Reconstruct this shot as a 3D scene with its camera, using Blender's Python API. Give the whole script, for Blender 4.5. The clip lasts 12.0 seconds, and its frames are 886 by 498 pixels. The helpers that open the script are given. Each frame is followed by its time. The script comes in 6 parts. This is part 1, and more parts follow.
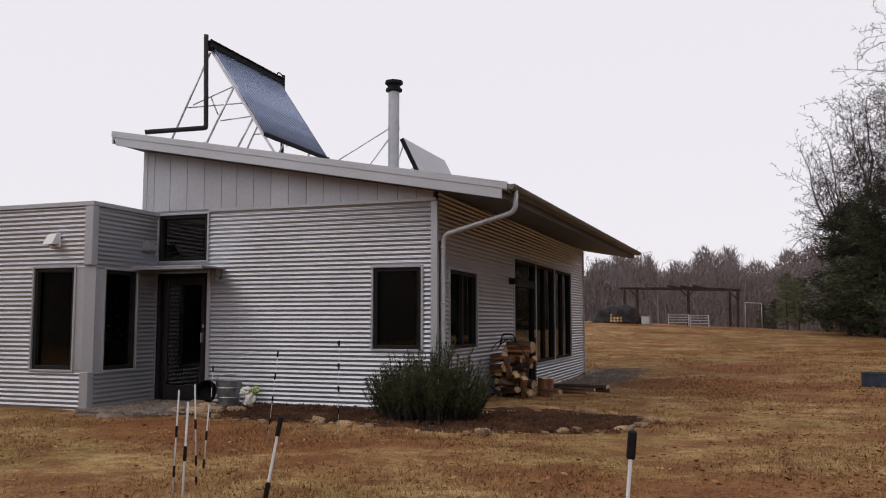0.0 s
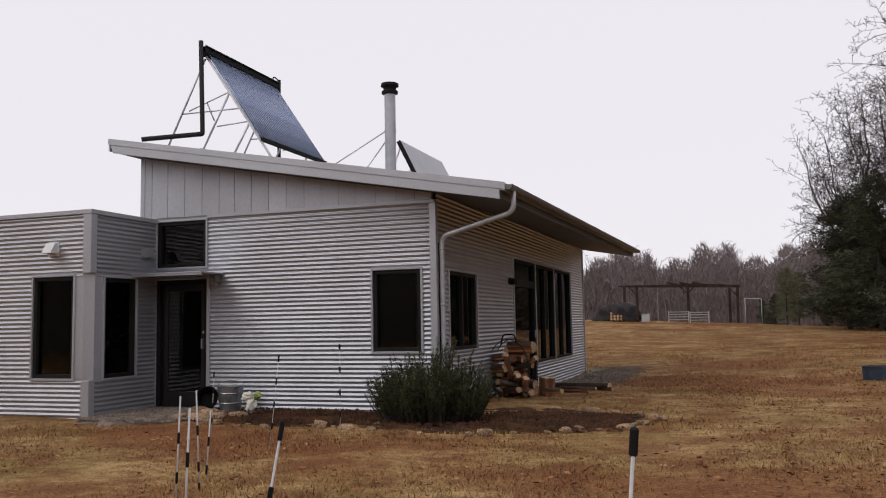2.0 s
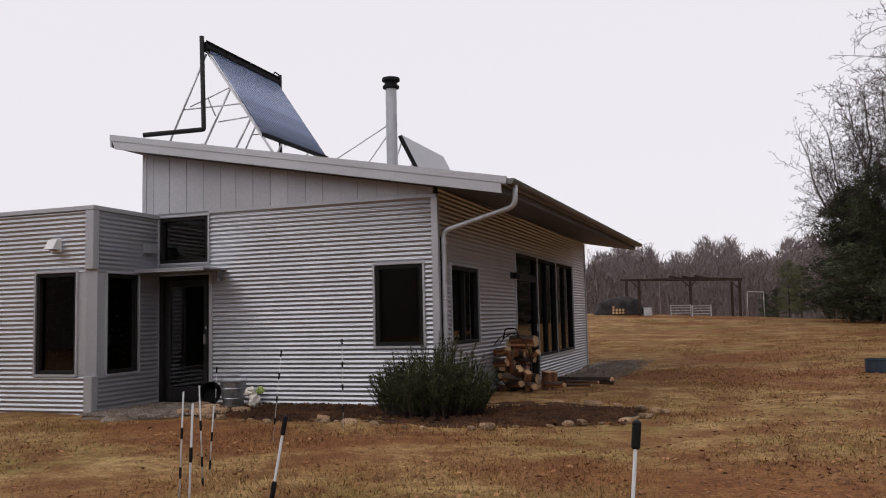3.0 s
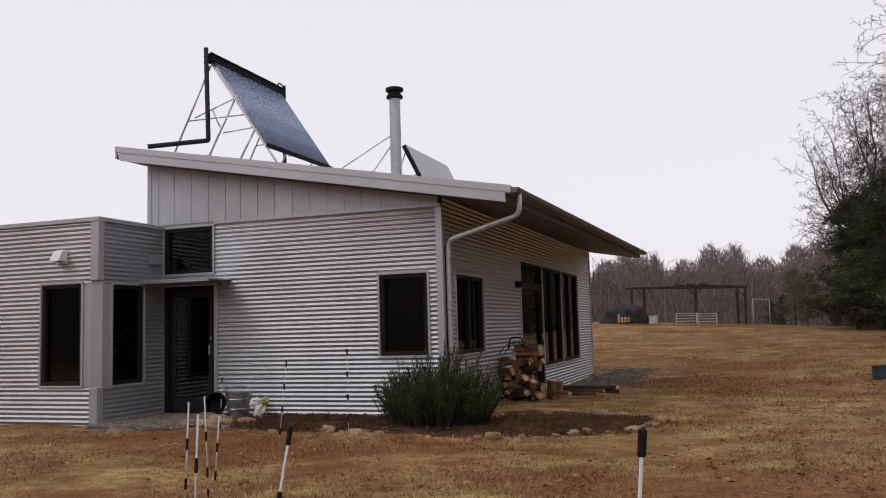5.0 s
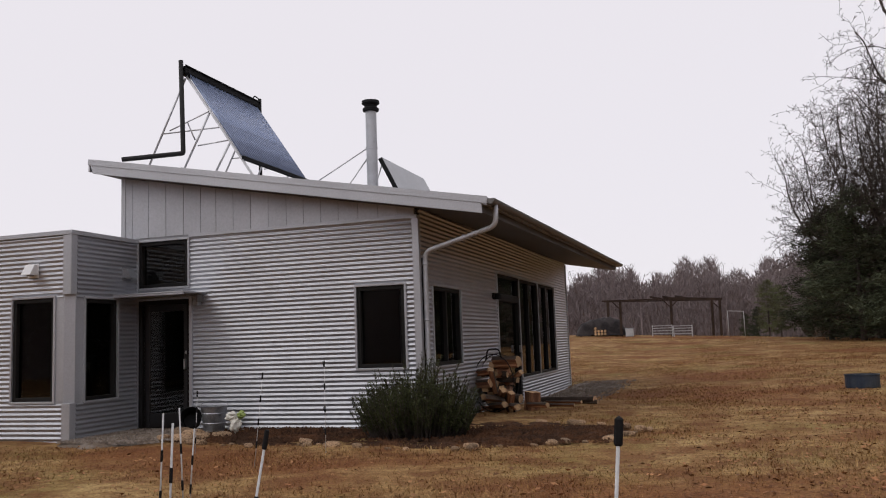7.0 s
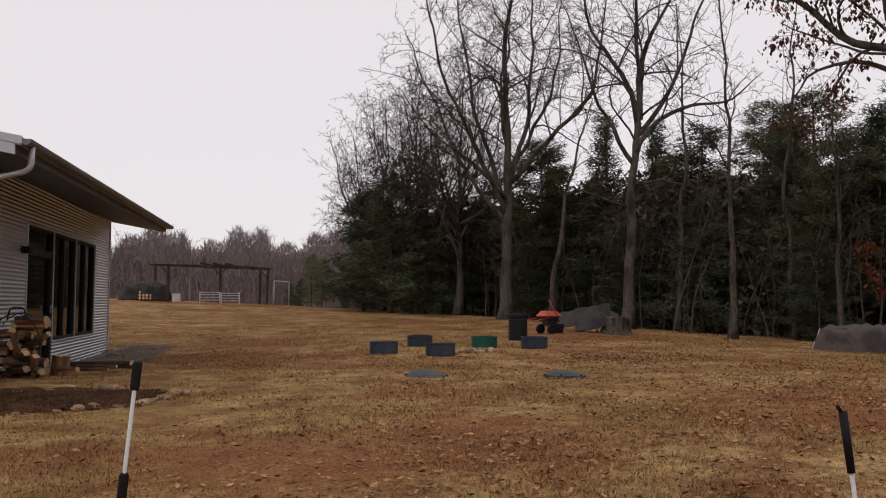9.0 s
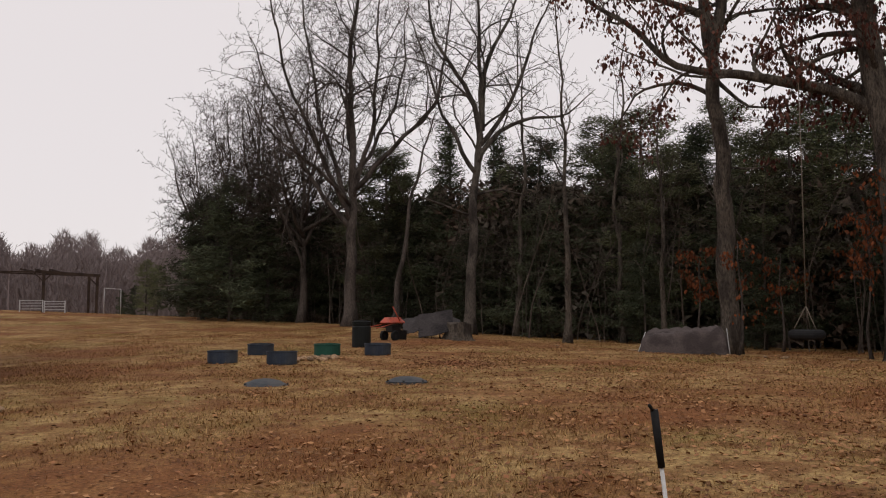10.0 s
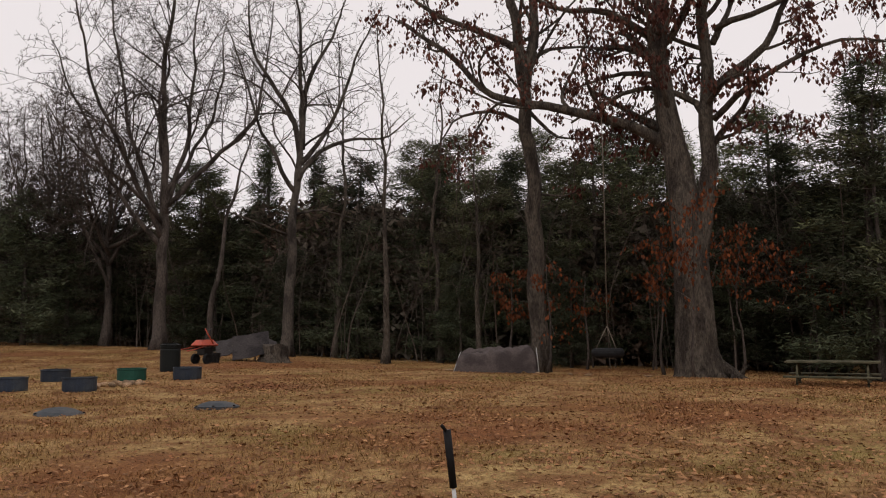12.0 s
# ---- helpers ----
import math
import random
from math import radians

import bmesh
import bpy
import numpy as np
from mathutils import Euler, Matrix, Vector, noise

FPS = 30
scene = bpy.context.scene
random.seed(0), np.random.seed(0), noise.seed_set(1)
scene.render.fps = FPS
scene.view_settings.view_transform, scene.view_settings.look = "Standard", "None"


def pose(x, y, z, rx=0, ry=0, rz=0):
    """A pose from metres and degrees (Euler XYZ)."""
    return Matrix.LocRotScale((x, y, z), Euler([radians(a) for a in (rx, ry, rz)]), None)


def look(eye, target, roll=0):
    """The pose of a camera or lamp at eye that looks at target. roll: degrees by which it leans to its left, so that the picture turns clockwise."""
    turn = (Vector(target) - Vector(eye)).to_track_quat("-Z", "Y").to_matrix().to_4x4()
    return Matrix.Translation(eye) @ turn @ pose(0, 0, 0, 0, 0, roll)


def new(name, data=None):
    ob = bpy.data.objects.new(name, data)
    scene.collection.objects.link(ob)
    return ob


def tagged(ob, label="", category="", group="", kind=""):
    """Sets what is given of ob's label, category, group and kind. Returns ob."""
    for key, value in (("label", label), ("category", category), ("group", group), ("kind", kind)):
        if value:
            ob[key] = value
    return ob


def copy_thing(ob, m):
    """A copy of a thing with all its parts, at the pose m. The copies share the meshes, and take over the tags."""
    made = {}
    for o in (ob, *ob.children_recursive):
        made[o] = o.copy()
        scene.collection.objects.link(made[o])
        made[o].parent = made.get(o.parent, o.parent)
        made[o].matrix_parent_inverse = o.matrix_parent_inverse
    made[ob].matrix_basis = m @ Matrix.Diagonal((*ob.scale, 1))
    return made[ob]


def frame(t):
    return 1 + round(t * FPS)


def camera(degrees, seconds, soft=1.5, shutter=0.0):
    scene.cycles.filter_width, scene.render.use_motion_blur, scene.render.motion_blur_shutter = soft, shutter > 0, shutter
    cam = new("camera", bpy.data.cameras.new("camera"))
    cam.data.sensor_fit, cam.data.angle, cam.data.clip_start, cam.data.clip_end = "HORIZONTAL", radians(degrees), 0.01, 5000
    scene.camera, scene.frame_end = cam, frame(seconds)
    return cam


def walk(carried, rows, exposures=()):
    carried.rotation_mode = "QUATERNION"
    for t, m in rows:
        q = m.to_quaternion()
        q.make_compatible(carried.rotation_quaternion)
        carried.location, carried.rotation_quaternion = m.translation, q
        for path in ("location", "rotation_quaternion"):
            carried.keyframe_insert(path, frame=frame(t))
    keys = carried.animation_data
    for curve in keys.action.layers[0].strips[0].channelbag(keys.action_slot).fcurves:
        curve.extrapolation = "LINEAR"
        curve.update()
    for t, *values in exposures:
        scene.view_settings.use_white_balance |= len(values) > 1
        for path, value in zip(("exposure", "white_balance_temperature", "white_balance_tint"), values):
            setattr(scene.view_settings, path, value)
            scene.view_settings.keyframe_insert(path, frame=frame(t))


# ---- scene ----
# ---- camera ----
cam = camera(55.9, 12.0, soft=1.1)
PATH = [
    (0.0, 4.079, -11.255, 1.240, 94.95, -0.05, 19.38),
    (0.5, 4.079, -11.255, 1.240, 94.93, 0.08, 19.33),
    (1.0, 4.079, -11.255, 1.239, 94.98, 0.28, 19.28),
    (1.5, 4.080, -11.255, 1.238, 95.03, 0.62, 19.19),
    (2.0, 4.080, -11.255, 1.238, 95.06, 1.05, 19.40),
    (2.5, 4.080, -11.255, 1.238, 94.89, 1.22, 19.38),
    (3.0, 4.080, -11.255, 1.237, 94.69, 1.29, 19.55),
    (5.0, 4.081, -11.255, 1.235, 95.34, 1.61, 19.89),
    (5.5, 4.081, -11.255, 1.218, 99.09, 1.64, 19.66),
    (6.0, 4.081, -11.255, 1.205, 99.51, 1.97, 18.98),
    (6.5, 4.081, -11.255, 1.198, 98.23, 1.93, 18.97),
    (6.7, 4.081, -11.255, 1.195, 97.38, 2.09, 18.75),
    (7.5, 4.080, -11.255, 1.165, 95.10, 2.00, 17.60),
    (8.3, 4.082, -11.255, 1.140, 93.60, 2.16, 9.24),
    (8.5, 4.082, -11.255, 1.140, 93.32, 0.97, 3.13),
    (8.9, 4.112, -11.255, 1.140, 93.43, 0.07, -10.20),
    (9.0, 4.120, -11.255, 1.140, 93.56, -0.11, -11.86),
    (9.5, 4.145, -11.255, 1.140, 93.95, -0.03, -19.12),
    (10.0, 4.152, -11.255, 1.140, 94.01, 0.26, -22.45),
    (10.5, 4.160, -11.255, 1.140, 93.83, 0.25, -23.42),
    (11.0, 4.165, -11.255, 1.140, 94.15, 0.23, -24.36),
    (11.5, 4.185, -11.255, 1.140, 95.22, 0.19, -30.16),
    (12.0, 4.215, -11.255, 1.140, 95.36, 0.56, -34.71),
]
EXPOSURES = [(0.0, 0.06, 6500, 10), (5.3, 0.05, 6500, 10), (6.0, -0.14, 6500, 10), (6.5, 0.0, 6500, 10), (8.0, 0.03, 6500, 10), (9.5, -0.06, 6850, 10), (10.0, -0.08, 6880, 10), (10.5, 0.08, 6900, 10), (11.0, 0.18, 6900, 10), (11.5, 0.08, 6950, 10), (12.0, 0.0, 6950, 10)]
walk(cam, [(t, pose(x, y, z, rx, ry, rz)) for t, x, y, z, rx, ry, rz in PATH], EXPOSURES)

# ---- light: a bright overcast winter sky ----
world = bpy.data.worlds.new("overcast")
scene.world = world
world.use_nodes = True
wn, wl = world.node_tree.nodes, world.node_tree.links
wn.clear()
sky = wn.new("ShaderNodeTexSky")
sky.sky_type, sky.sun_disc = "NISHITA", False
sky.sun_elevation, sky.sun_rotation = radians(43), radians(219)
dim = wn.new("ShaderNodeMix")
dim.data_type = "RGBA"
dim.inputs[0].default_value = 0.94
wl.new(sky.outputs[0], dim.inputs[6])
dim.inputs[7].default_value = (8.2, 7.85, 8.3, 1)
bg = wn.new("ShaderNodeBackground")
bg.inputs[1].default_value = 0.104
wl.new(dim.outputs[2], bg.inputs[0])
wo = wn.new("ShaderNodeOutputWorld")
wl.new(bg.outputs[0], wo.inputs[0])

sun_data = bpy.data.lights.new("sun", "SUN")
sun_data.energy, sun_data.angle, sun_data.color = 0.6, radians(40), (1.0, 0.97, 0.93)
sun = new("sun", sun_data)
sun.matrix_world = look((-40, -50, 60), (0, 0, 0))


# ---- materials ----
def material(name, color, rough=0.7, metal=0.0, vary=0.2, scale=6.0, fine=60.0, bump=0.15, second=None, mix_lo=0.45, mix_hi=0.6,
             spec=0.5, rand=0.0, island=0.0, stretch=(1, 1, 1), dist=0.01):
    """A principled surface with large patches and fine grain; second: the colour of the patches."""
    m = bpy.data.materials.new(name)
    m.use_nodes = True
    n, l = m.node_tree.nodes, m.node_tree.links
    b = n["Principled BSDF"]
    b.inputs["Roughness"].default_value = rough
    b.inputs["Metallic"].default_value = metal
    b.inputs["Specular IOR Level"].default_value = spec
    tc = n.new("ShaderNodeTexCoord")
    mp = n.new("ShaderNodeMapping")
    mp.inputs["Scale"].default_value = stretch
    l.new(tc.outputs["Object"], mp.inputs[0])
    big, small = n.new("ShaderNodeTexNoise"), n.new("ShaderNodeTexNoise")
    for tex, s in ((big, scale), (small, fine)):
        tex.inputs["Scale"].default_value = s
        tex.inputs["Detail"].default_value = 5
        l.new(mp.outputs[0], tex.inputs["Vector"])
    ramp = n.new("ShaderNodeMapRange")
    ramp.inputs[1].default_value, ramp.inputs[2].default_value = mix_lo, mix_hi
    l.new(big.outputs[0], ramp.inputs[0])
    mx = n.new("ShaderNodeMix")
    mx.data_type = "RGBA"
    l.new(ramp.outputs[0], mx.inputs[0])
    mx.inputs[6].default_value = (*color, 1)
    mx.inputs[7].default_value = (*(second or [c * (1 - vary) for c in color]), 1)
    hsv = n.new("ShaderNodeHueSaturation")
    l.new(mx.outputs[2], hsv.inputs["Color"])
    value = n.new("ShaderNodeMapRange")
    value.inputs[1].default_value, value.inputs[2].default_value = 0.25, 0.75
    value.inputs[3].default_value, value.inputs[4].default_value = 1 - vary, 1 + vary
    l.new(small.outputs[0], value.inputs[0])
    out = value.outputs[0]
    for amount, node, socket in ((rand, "ShaderNodeObjectInfo", "Random"), (island, "ShaderNodeNewGeometry", "Random Per Island")):
        if amount:
            src, rg, mul = n.new(node), n.new("ShaderNodeMapRange"), n.new("ShaderNodeMath")
            rg.inputs[3].default_value, rg.inputs[4].default_value = 1 - amount, 1 + amount
            mul.operation = "MULTIPLY"
            l.new(src.outputs[socket], rg.inputs[0])
            l.new(out, mul.inputs[0])
            l.new(rg.outputs[0], mul.inputs[1])
            out = mul.outputs[0]
    l.new(out, hsv.inputs["Value"])
    l.new(hsv.outputs[0], b.inputs["Base Color"])
    if bump:
        bp = n.new("ShaderNodeBump")
        bp.inputs["Strength"].default_value, bp.inputs["Distance"].default_value = bump, dist
        l.new(small.outputs[0], bp.inputs["Height"])
        l.new(bp.outputs[0], b.inputs["Normal"])
    return m


def field_material(name, blade):
    """Dry winter lawn: straw, dull green and red clay in patches, the same patches for soil and blades."""
    m = bpy.data.materials.new(name)
    m.use_nodes = True
    n, l = m.node_tree.nodes, m.node_tree.links
    b = n["Principled BSDF"]
    b.inputs["Roughness"].default_value = 0.95
    b.inputs["Specular IOR Level"].default_value = 0.1
    tc = n.new("ShaderNodeTexCoord")

    def noise_at(scale, detail=4, stretch=(1, 1, 1), off=0.0):
        mp = n.new("ShaderNodeMapping")
        mp.inputs["Scale"].default_value = stretch
        mp.inputs["Location"].default_value = (off, off * 0.7, 0)
        l.new(tc.outputs["Object"], mp.inputs[0])
        t = n.new("ShaderNodeTexNoise")
        t.inputs["Scale"].default_value, t.inputs["Detail"].default_value = scale, detail
        l.new(mp.outputs[0], t.inputs["Vector"])
        return t.outputs[0]

    def ranged(sock, lo, hi, a=0.0, z=1.0):
        r = n.new("ShaderNodeMapRange")
        for i, v in enumerate((lo, hi, a, z)):
            r.inputs[i + 1].default_value = v
        l.new(sock, r.inputs[0])
        return r.outputs[0]

    def mix(fac, a, c):
        x = n.new("ShaderNodeMix")
        x.data_type = "RGBA"
        l.new(fac, x.inputs[0])
        for i, v in ((6, a), (7, c)):
            if isinstance(v, tuple):
                x.inputs[i].default_value = (*v, 1)
            else:
                l.new(v, x.inputs[i])
        return x.outputs[2]

    straw, tan, green, clay, leafy = STRAW, TAN, GREEN, CLAY, LEAFY
    col = mix(ranged(noise_at(0.9), 0.4, 0.62), straw, tan)
    col = mix(ranged(noise_at(0.35, 5, off=7.0), 0.52, 0.68), col, green)
    col = mix(ranged(noise_at(0.16, 6, (1, 1.6, 1), off=31.0), 0.48, 0.62, 0.0, 0.85 if not blade else 0.5), col, clay)
    col = mix(ranged(noise_at(1.7, 6, off=3.0), 0.46, 0.62, 0.0, 0.75 if not blade else 0.45), col, leafy)
    hsv = n.new("ShaderNodeHueSaturation")
    l.new(col, hsv.inputs["Color"])
    col = mix(ranged(noise_at(7.0, 5, off=11.0), 0.42, 0.62, 0.0, 0.55), col, leafy)
    l.new(col, hsv.inputs["Color"])
    if blade:
        g = n.new("ShaderNodeNewGeometry")
        l.new(ranged(g.outputs["Random Per Island"], 0, 1, 0.6, 1.45), hsv.inputs["Value"])
    else:
        l.new(ranged(noise_at(38, 6), 0.3, 0.7, 0.55, 1.4), hsv.inputs["Value"])
        bp = n.new("ShaderNodeBump")
        bp.inputs["Strength"].default_value, bp.inputs["Distance"].default_value = 0.7, 0.03
        l.new(noise_at(24, 6), bp.inputs["Height"])
        l.new(bp.outputs[0], b.inputs["Normal"])
    l.new(hsv.outputs[0], b.inputs["Base Color"])
    return m


STRAW, TAN, GREEN, CLAY, LEAFY = (0.415, 0.285, 0.125), (0.255, 0.145, 0.058), (0.215, 0.168, 0.055), (0.20, 0.076, 0.030), (0.160, 0.066, 0.029)
M = {}
M["field"] = field_material("lawn_soil", False)
M["blade"] = field_material("dry_grass", True)
M["siding"] = material("galvanised_siding", (0.43, 0.44, 0.472), 0.36, 0.65, 0.07, 1.3, 45, 0.04)
M["flat_metal"] = material("flat_zinc_panel", (0.47, 0.478, 0.51), 0.45, 0.45, 0.09, 0.9, 30, 0.05, rand=0.06)
# darker copy of the panel zinc, with the shade of the joints painted in
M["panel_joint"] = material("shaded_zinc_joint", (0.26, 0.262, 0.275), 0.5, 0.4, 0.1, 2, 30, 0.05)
M["trim_metal"] = material("zinc_trim", (0.47, 0.478, 0.505), 0.42, 0.5, 0.07, 1.1, 40, 0.04)
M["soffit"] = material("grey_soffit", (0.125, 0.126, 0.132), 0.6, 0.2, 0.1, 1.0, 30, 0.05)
M["gutter"] = material("weathered_gutter", (0.16, 0.155, 0.15), 0.5, 0.4, 0.15, 2, 30, 0.05)
M["pipe_metal"] = material("galvanised_pipe", (0.46, 0.47, 0.495), 0.45, 0.35, 0.12, 7, 60, 0.04)
M["frame_dark"] = material("dark_bronze_frame", (0.012, 0.011, 0.0105), 0.6, 0.0, 0.15, 3, 50, 0.03, spec=0.2)
M["door_dark"] = material("dark_door_panel", (0.014, 0.012, 0.012), 0.3, 0.0, 0.2, 2, 40, 0.03)
# near-black walls and floors: the gloom of unlit rooms put into the colour
M["inner"] = material("inner_room_shade", (0.055, 0.052, 0.05), 0.9, 0, 0.1, 2, 30, 0.05)
M["black"] = material("black_rubber", (0.010, 0.010, 0.011), 0.7, 0, 0.25, 8, 60, 0.1, spec=0.2)
M["black_foam"] = material("black_pipe_foam", (0.012, 0.012, 0.013), 0.8, 0, 0.3, 9, 70, 0.2)
M["alu"] = material("aluminium_rail", (0.55, 0.55, 0.56), 0.35, 0.75, 0.1, 4, 50, 0.04)
M["tube_glass"] = material("blue_vacuum_tube", (0.23, 0.285, 0.43), 0.25, 0.3, 0.15, 3, 40, 0.0, spec=0.8)
M["panel_face"] = material("grey_flat_collector", (0.34, 0.35, 0.37), 0.35, 0.3, 0.08, 1, 20, 0.02)
M["white_vent"] = material("white_vent_plastic", (0.72, 0.72, 0.72), 0.5, 0, 0.06, 4, 50, 0.03)
M["grey_vent"] = material("grey_vent_metal", (0.30, 0.31, 0.33), 0.45, 0.4, 0.1, 4, 50, 0.03)
M["rosemary"] = material("rosemary_leaf", (0.070, 0.080, 0.035), 0.85, 0, 0.3, 4, 60, 0, second=(0.045, 0.052, 0.022), island=0.5, spec=0.1)
M["bark_dark"] = material("dark_bark", (0.080, 0.066, 0.058), 0.95, 0, 0.5, 2.6, 26, 1.0, second=(0.038, 0.031, 0.027), stretch=(1, 1, 0.35), dist=0.04, spec=0.15)
M["bark_grey"] = material("grey_oak_bark", (0.098, 0.082, 0.067), 0.95, 0, 0.6, 3.4, 26, 1.0, second=(0.046, 0.037, 0.031), stretch=(1, 1, 0.3), dist=0.10, spec=0.15)
M["bark_pale"] = material("pale_bark", (0.082, 0.070, 0.060), 0.95, 0, 0.5, 2.6, 24, 0.9, second=(0.030, 0.025, 0.022), stretch=(1, 1, 0.4), dist=0.05, spec=0.15)
M["sapling"] = material("brown_sapling_bark", (0.098, 0.079, 0.067), 0.95, 0, 0.3, 0.6, 9, 0.2, second=(0.060, 0.047, 0.040), island=0.4, spec=0.1)
# twig colour paled and greyed to stand in for distance haze
M["twig_far"] = material("hazed_far_twigs", (0.19, 0.157, 0.156), 0.95, 0, 0.2, 0.06, 1.0, 0, second=(0.145, 0.119, 0.12), island=0.15, spec=0.1)
M["needle"] = material("cedar_needles", (0.057, 0.067, 0.039), 0.9, 0, 0.3, 0.5, 8, 0, second=(0.046, 0.048, 0.031), island=0.45, rand=0.35, spec=0.15)
M["needle_pine"] = material("pine_needles", (0.098, 0.108, 0.055), 0.85, 0, 0.3, 0.5, 8, 0, second=(0.07, 0.070, 0.04), island=0.45, rand=0.3, spec=0.15)
M["wood_mass"] = material("deep_wood", (0.074, 0.064, 0.051), 0.95, 0, 0.4, 0.3, 6, 0, second=(0.095, 0.068, 0.052), island=0.5, spec=0.1)
M["oak_leaf"] = material("withered_oak_leaf", (0.105, 0.046, 0.034), 0.85, 0, 0.25, 1.2, 20, 0, second=(0.06, 0.021, 0.016), island=0.5, spec=0.1)
M["beech_leaf"] = material("rusty_beech_leaf", (0.15, 0.046, 0.018), 0.85, 0, 0.25, 1.2, 20, 0, second=(0.09, 0.03, 0.014), island=0.4, spec=0.1)
M["fallen_leaf"] = material("fallen_leaf", (0.30, 0.155, 0.073), 0.85, 0, 0.3, 0.8, 20, 0, second=(0.21, 0.09, 0.042), island=0.5, spec=0.2)
M["soil"] = material("dark_mulch", (0.060, 0.033, 0.021), 0.98, 0, 0.5, 2.2, 40, 1.0, second=(0.105, 0.05, 0.026), dist=0.05, spec=0.1)
M["gravel"] = material("gravel_stone", (0.20, 0.165, 0.135), 0.95, 0, 0.35, 5, 60, 0.4, second=(0.125, 0.092, 0.066), island=0.4)
M["stone"] = material("edging_stone", (0.40, 0.265, 0.155), 0.9, 0, 0.35, 6, 45, 0.6, second=(0.17, 0.105, 0.06), rand=0.45, dist=0.02)
M["split_wood"] = material("split_firewood", (0.42, 0.205, 0.105), 0.85, 0, 0.3, 3, 50, 0.5, second=(0.19, 0.082, 0.042), rand=0.45, stretch=(6, 6, 0.6))
M["cut_wood"] = material("pale_cut_end", (0.50, 0.33, 0.18), 0.85, 0, 0.25, 6, 60, 0.3, second=(0.24, 0.125, 0.065), rand=0.4)
M["log_bark"] = material("log_bark", (0.085, 0.06, 0.045), 0.9, 0, 0.4, 4, 40, 0.7, rand=0.3, dist=0.02)
M["iron"] = material("black_iron", (0.02, 0.018, 0.018), 0.5, 0.6, 0.2, 5, 50, 0.1)
M["rod"] = material("white_fibreglass_rod", (0.55, 0.55, 0.55), 0.5, 0, 0.12, 6, 60, 0.05)
M["drum_blue"] = material("faded_blue_plastic", (0.026, 0.036, 0.055), 0.6, 0, 0.25, 3, 40, 0.1, second=(0.042, 0.05, 0.062), rand=0.2, spec=0.25)
M["drum_green"] = material("green_plastic", (0.014, 0.075, 0.055), 0.55, 0, 0.2, 3, 40, 0.1, spec=0.25)
M["drum_black"] = material("black_plastic_drum", (0.008, 0.010, 0.010), 0.6, 0, 0.3, 3, 40, 0.08, spec=0.2)
M["lid"] = material("grey_septic_lid", (0.045, 0.052, 0.060), 0.65, 0, 0.25, 4, 50, 0.2, second=(0.07, 0.072, 0.075), spec=0.25)
M["tarp"] = material("grey_brown_tarp", (0.088, 0.071, 0.068), 0.8, 0, 0.25, 2, 25, 0.4, second=(0.05, 0.04, 0.039), dist=0.04, spec=0.15)
M["tarp_dark"] = material("dark_tarp", (0.046, 0.040, 0.040), 0.8, 0, 0.35, 1.5, 20, 0.5, second=(0.022, 0.019, 0.02), dist=0.04, spec=0.15)
M["red_paint"] = material("faded_red_paint", (0.42, 0.06, 0.025), 0.45, 0, 0.2, 4, 40, 0.1, second=(0.27, 0.04, 0.02))
M["grey_timber"] = material("weathered_timber", (0.055, 0.038, 0.030), 0.95, 0, 0.3, 2, 40, 0.4, second=(0.034, 0.024, 0.02), spec=0.1)
M["mossy_timber"] = material("mossy_grey_timber", (0.095, 0.085, 0.055), 0.95, 0, 0.3, 3, 40, 0.4, second=(0.05, 0.05, 0.03), spec=0.15)
M["white_paint"] = material("white_painted_rail", (0.45, 0.45, 0.45), 0.6, 0, 0.15, 3, 40, 0.1)
M["zinc"] = material("galvanised_bucket", (0.36, 0.37, 0.39), 0.35, 0.75, 0.2, 9, 60, 0.05, second=(0.24, 0.25, 0.26))
M["bag_white"] = material("white_plastic_bag", (0.70, 0.68, 0.60), 0.5, 0, 0.1, 8, 50, 0.1)
M["bag_green"] = material("green_bag_print", (0.28, 0.36, 0.09), 0.5, 0, 0.15, 8, 50, 0.1)
M["rope"] = material("hemp_rope", (0.16, 0.13, 0.10), 0.9, 0, 0.2, 20, 90, 0.3)
M["cord"] = material("net_cord", (0.13, 0.14, 0.13), 0.8, 0, 0.2, 20, 90, 0.1)

glass = bpy.data.materials.new("window_glass")
glass.use_nodes = True
gn, gl = glass.node_tree.nodes, glass.node_tree.links
gn.clear()
g_clear, g_gloss, g_mix, g_fres, g_out = (gn.new("ShaderNode" + s) for s in ("BsdfTransparent", "BsdfGlossy", "MixShader", "Fresnel", "OutputMaterial"))
g_clear.inputs[0].default_value = (0.58, 0.60, 0.60, 1)
g_gloss.inputs["Roughness"].default_value = 0.02
g_gloss.inputs["Color"].default_value = (0.92, 0.93, 0.93, 1)
g_fres.inputs[0].default_value = 1.5
gl.new(g_fres.outputs[0], g_mix.inputs[0])
gl.new(g_clear.outputs[0], g_mix.inputs[1])
gl.new(g_gloss.outputs[0], g_mix.inputs[2])
gl.new(g_mix.outputs[0], g_out.inputs[0])
M["glass"] = glass


# ---- mesh helpers ----
def part(name, bm, mat, parent=None, label="", smooth=False):
    """Links a bmesh as one mesh object, under a thing or a part if given."""
    me = bpy.data.meshes.new(name)
    bm.normal_update()
    bm.to_mesh(me)
    bm.free()
    for mm in (mat if isinstance(mat, (list, tuple)) else (mat,)):
        me.materials.append(M[mm])
    if smooth:
        me.polygons.foreach_set("use_smooth", [True] * len(me.polygons))
    ob = new(name, me)
    ob.parent = parent
    return tagged(ob, label)


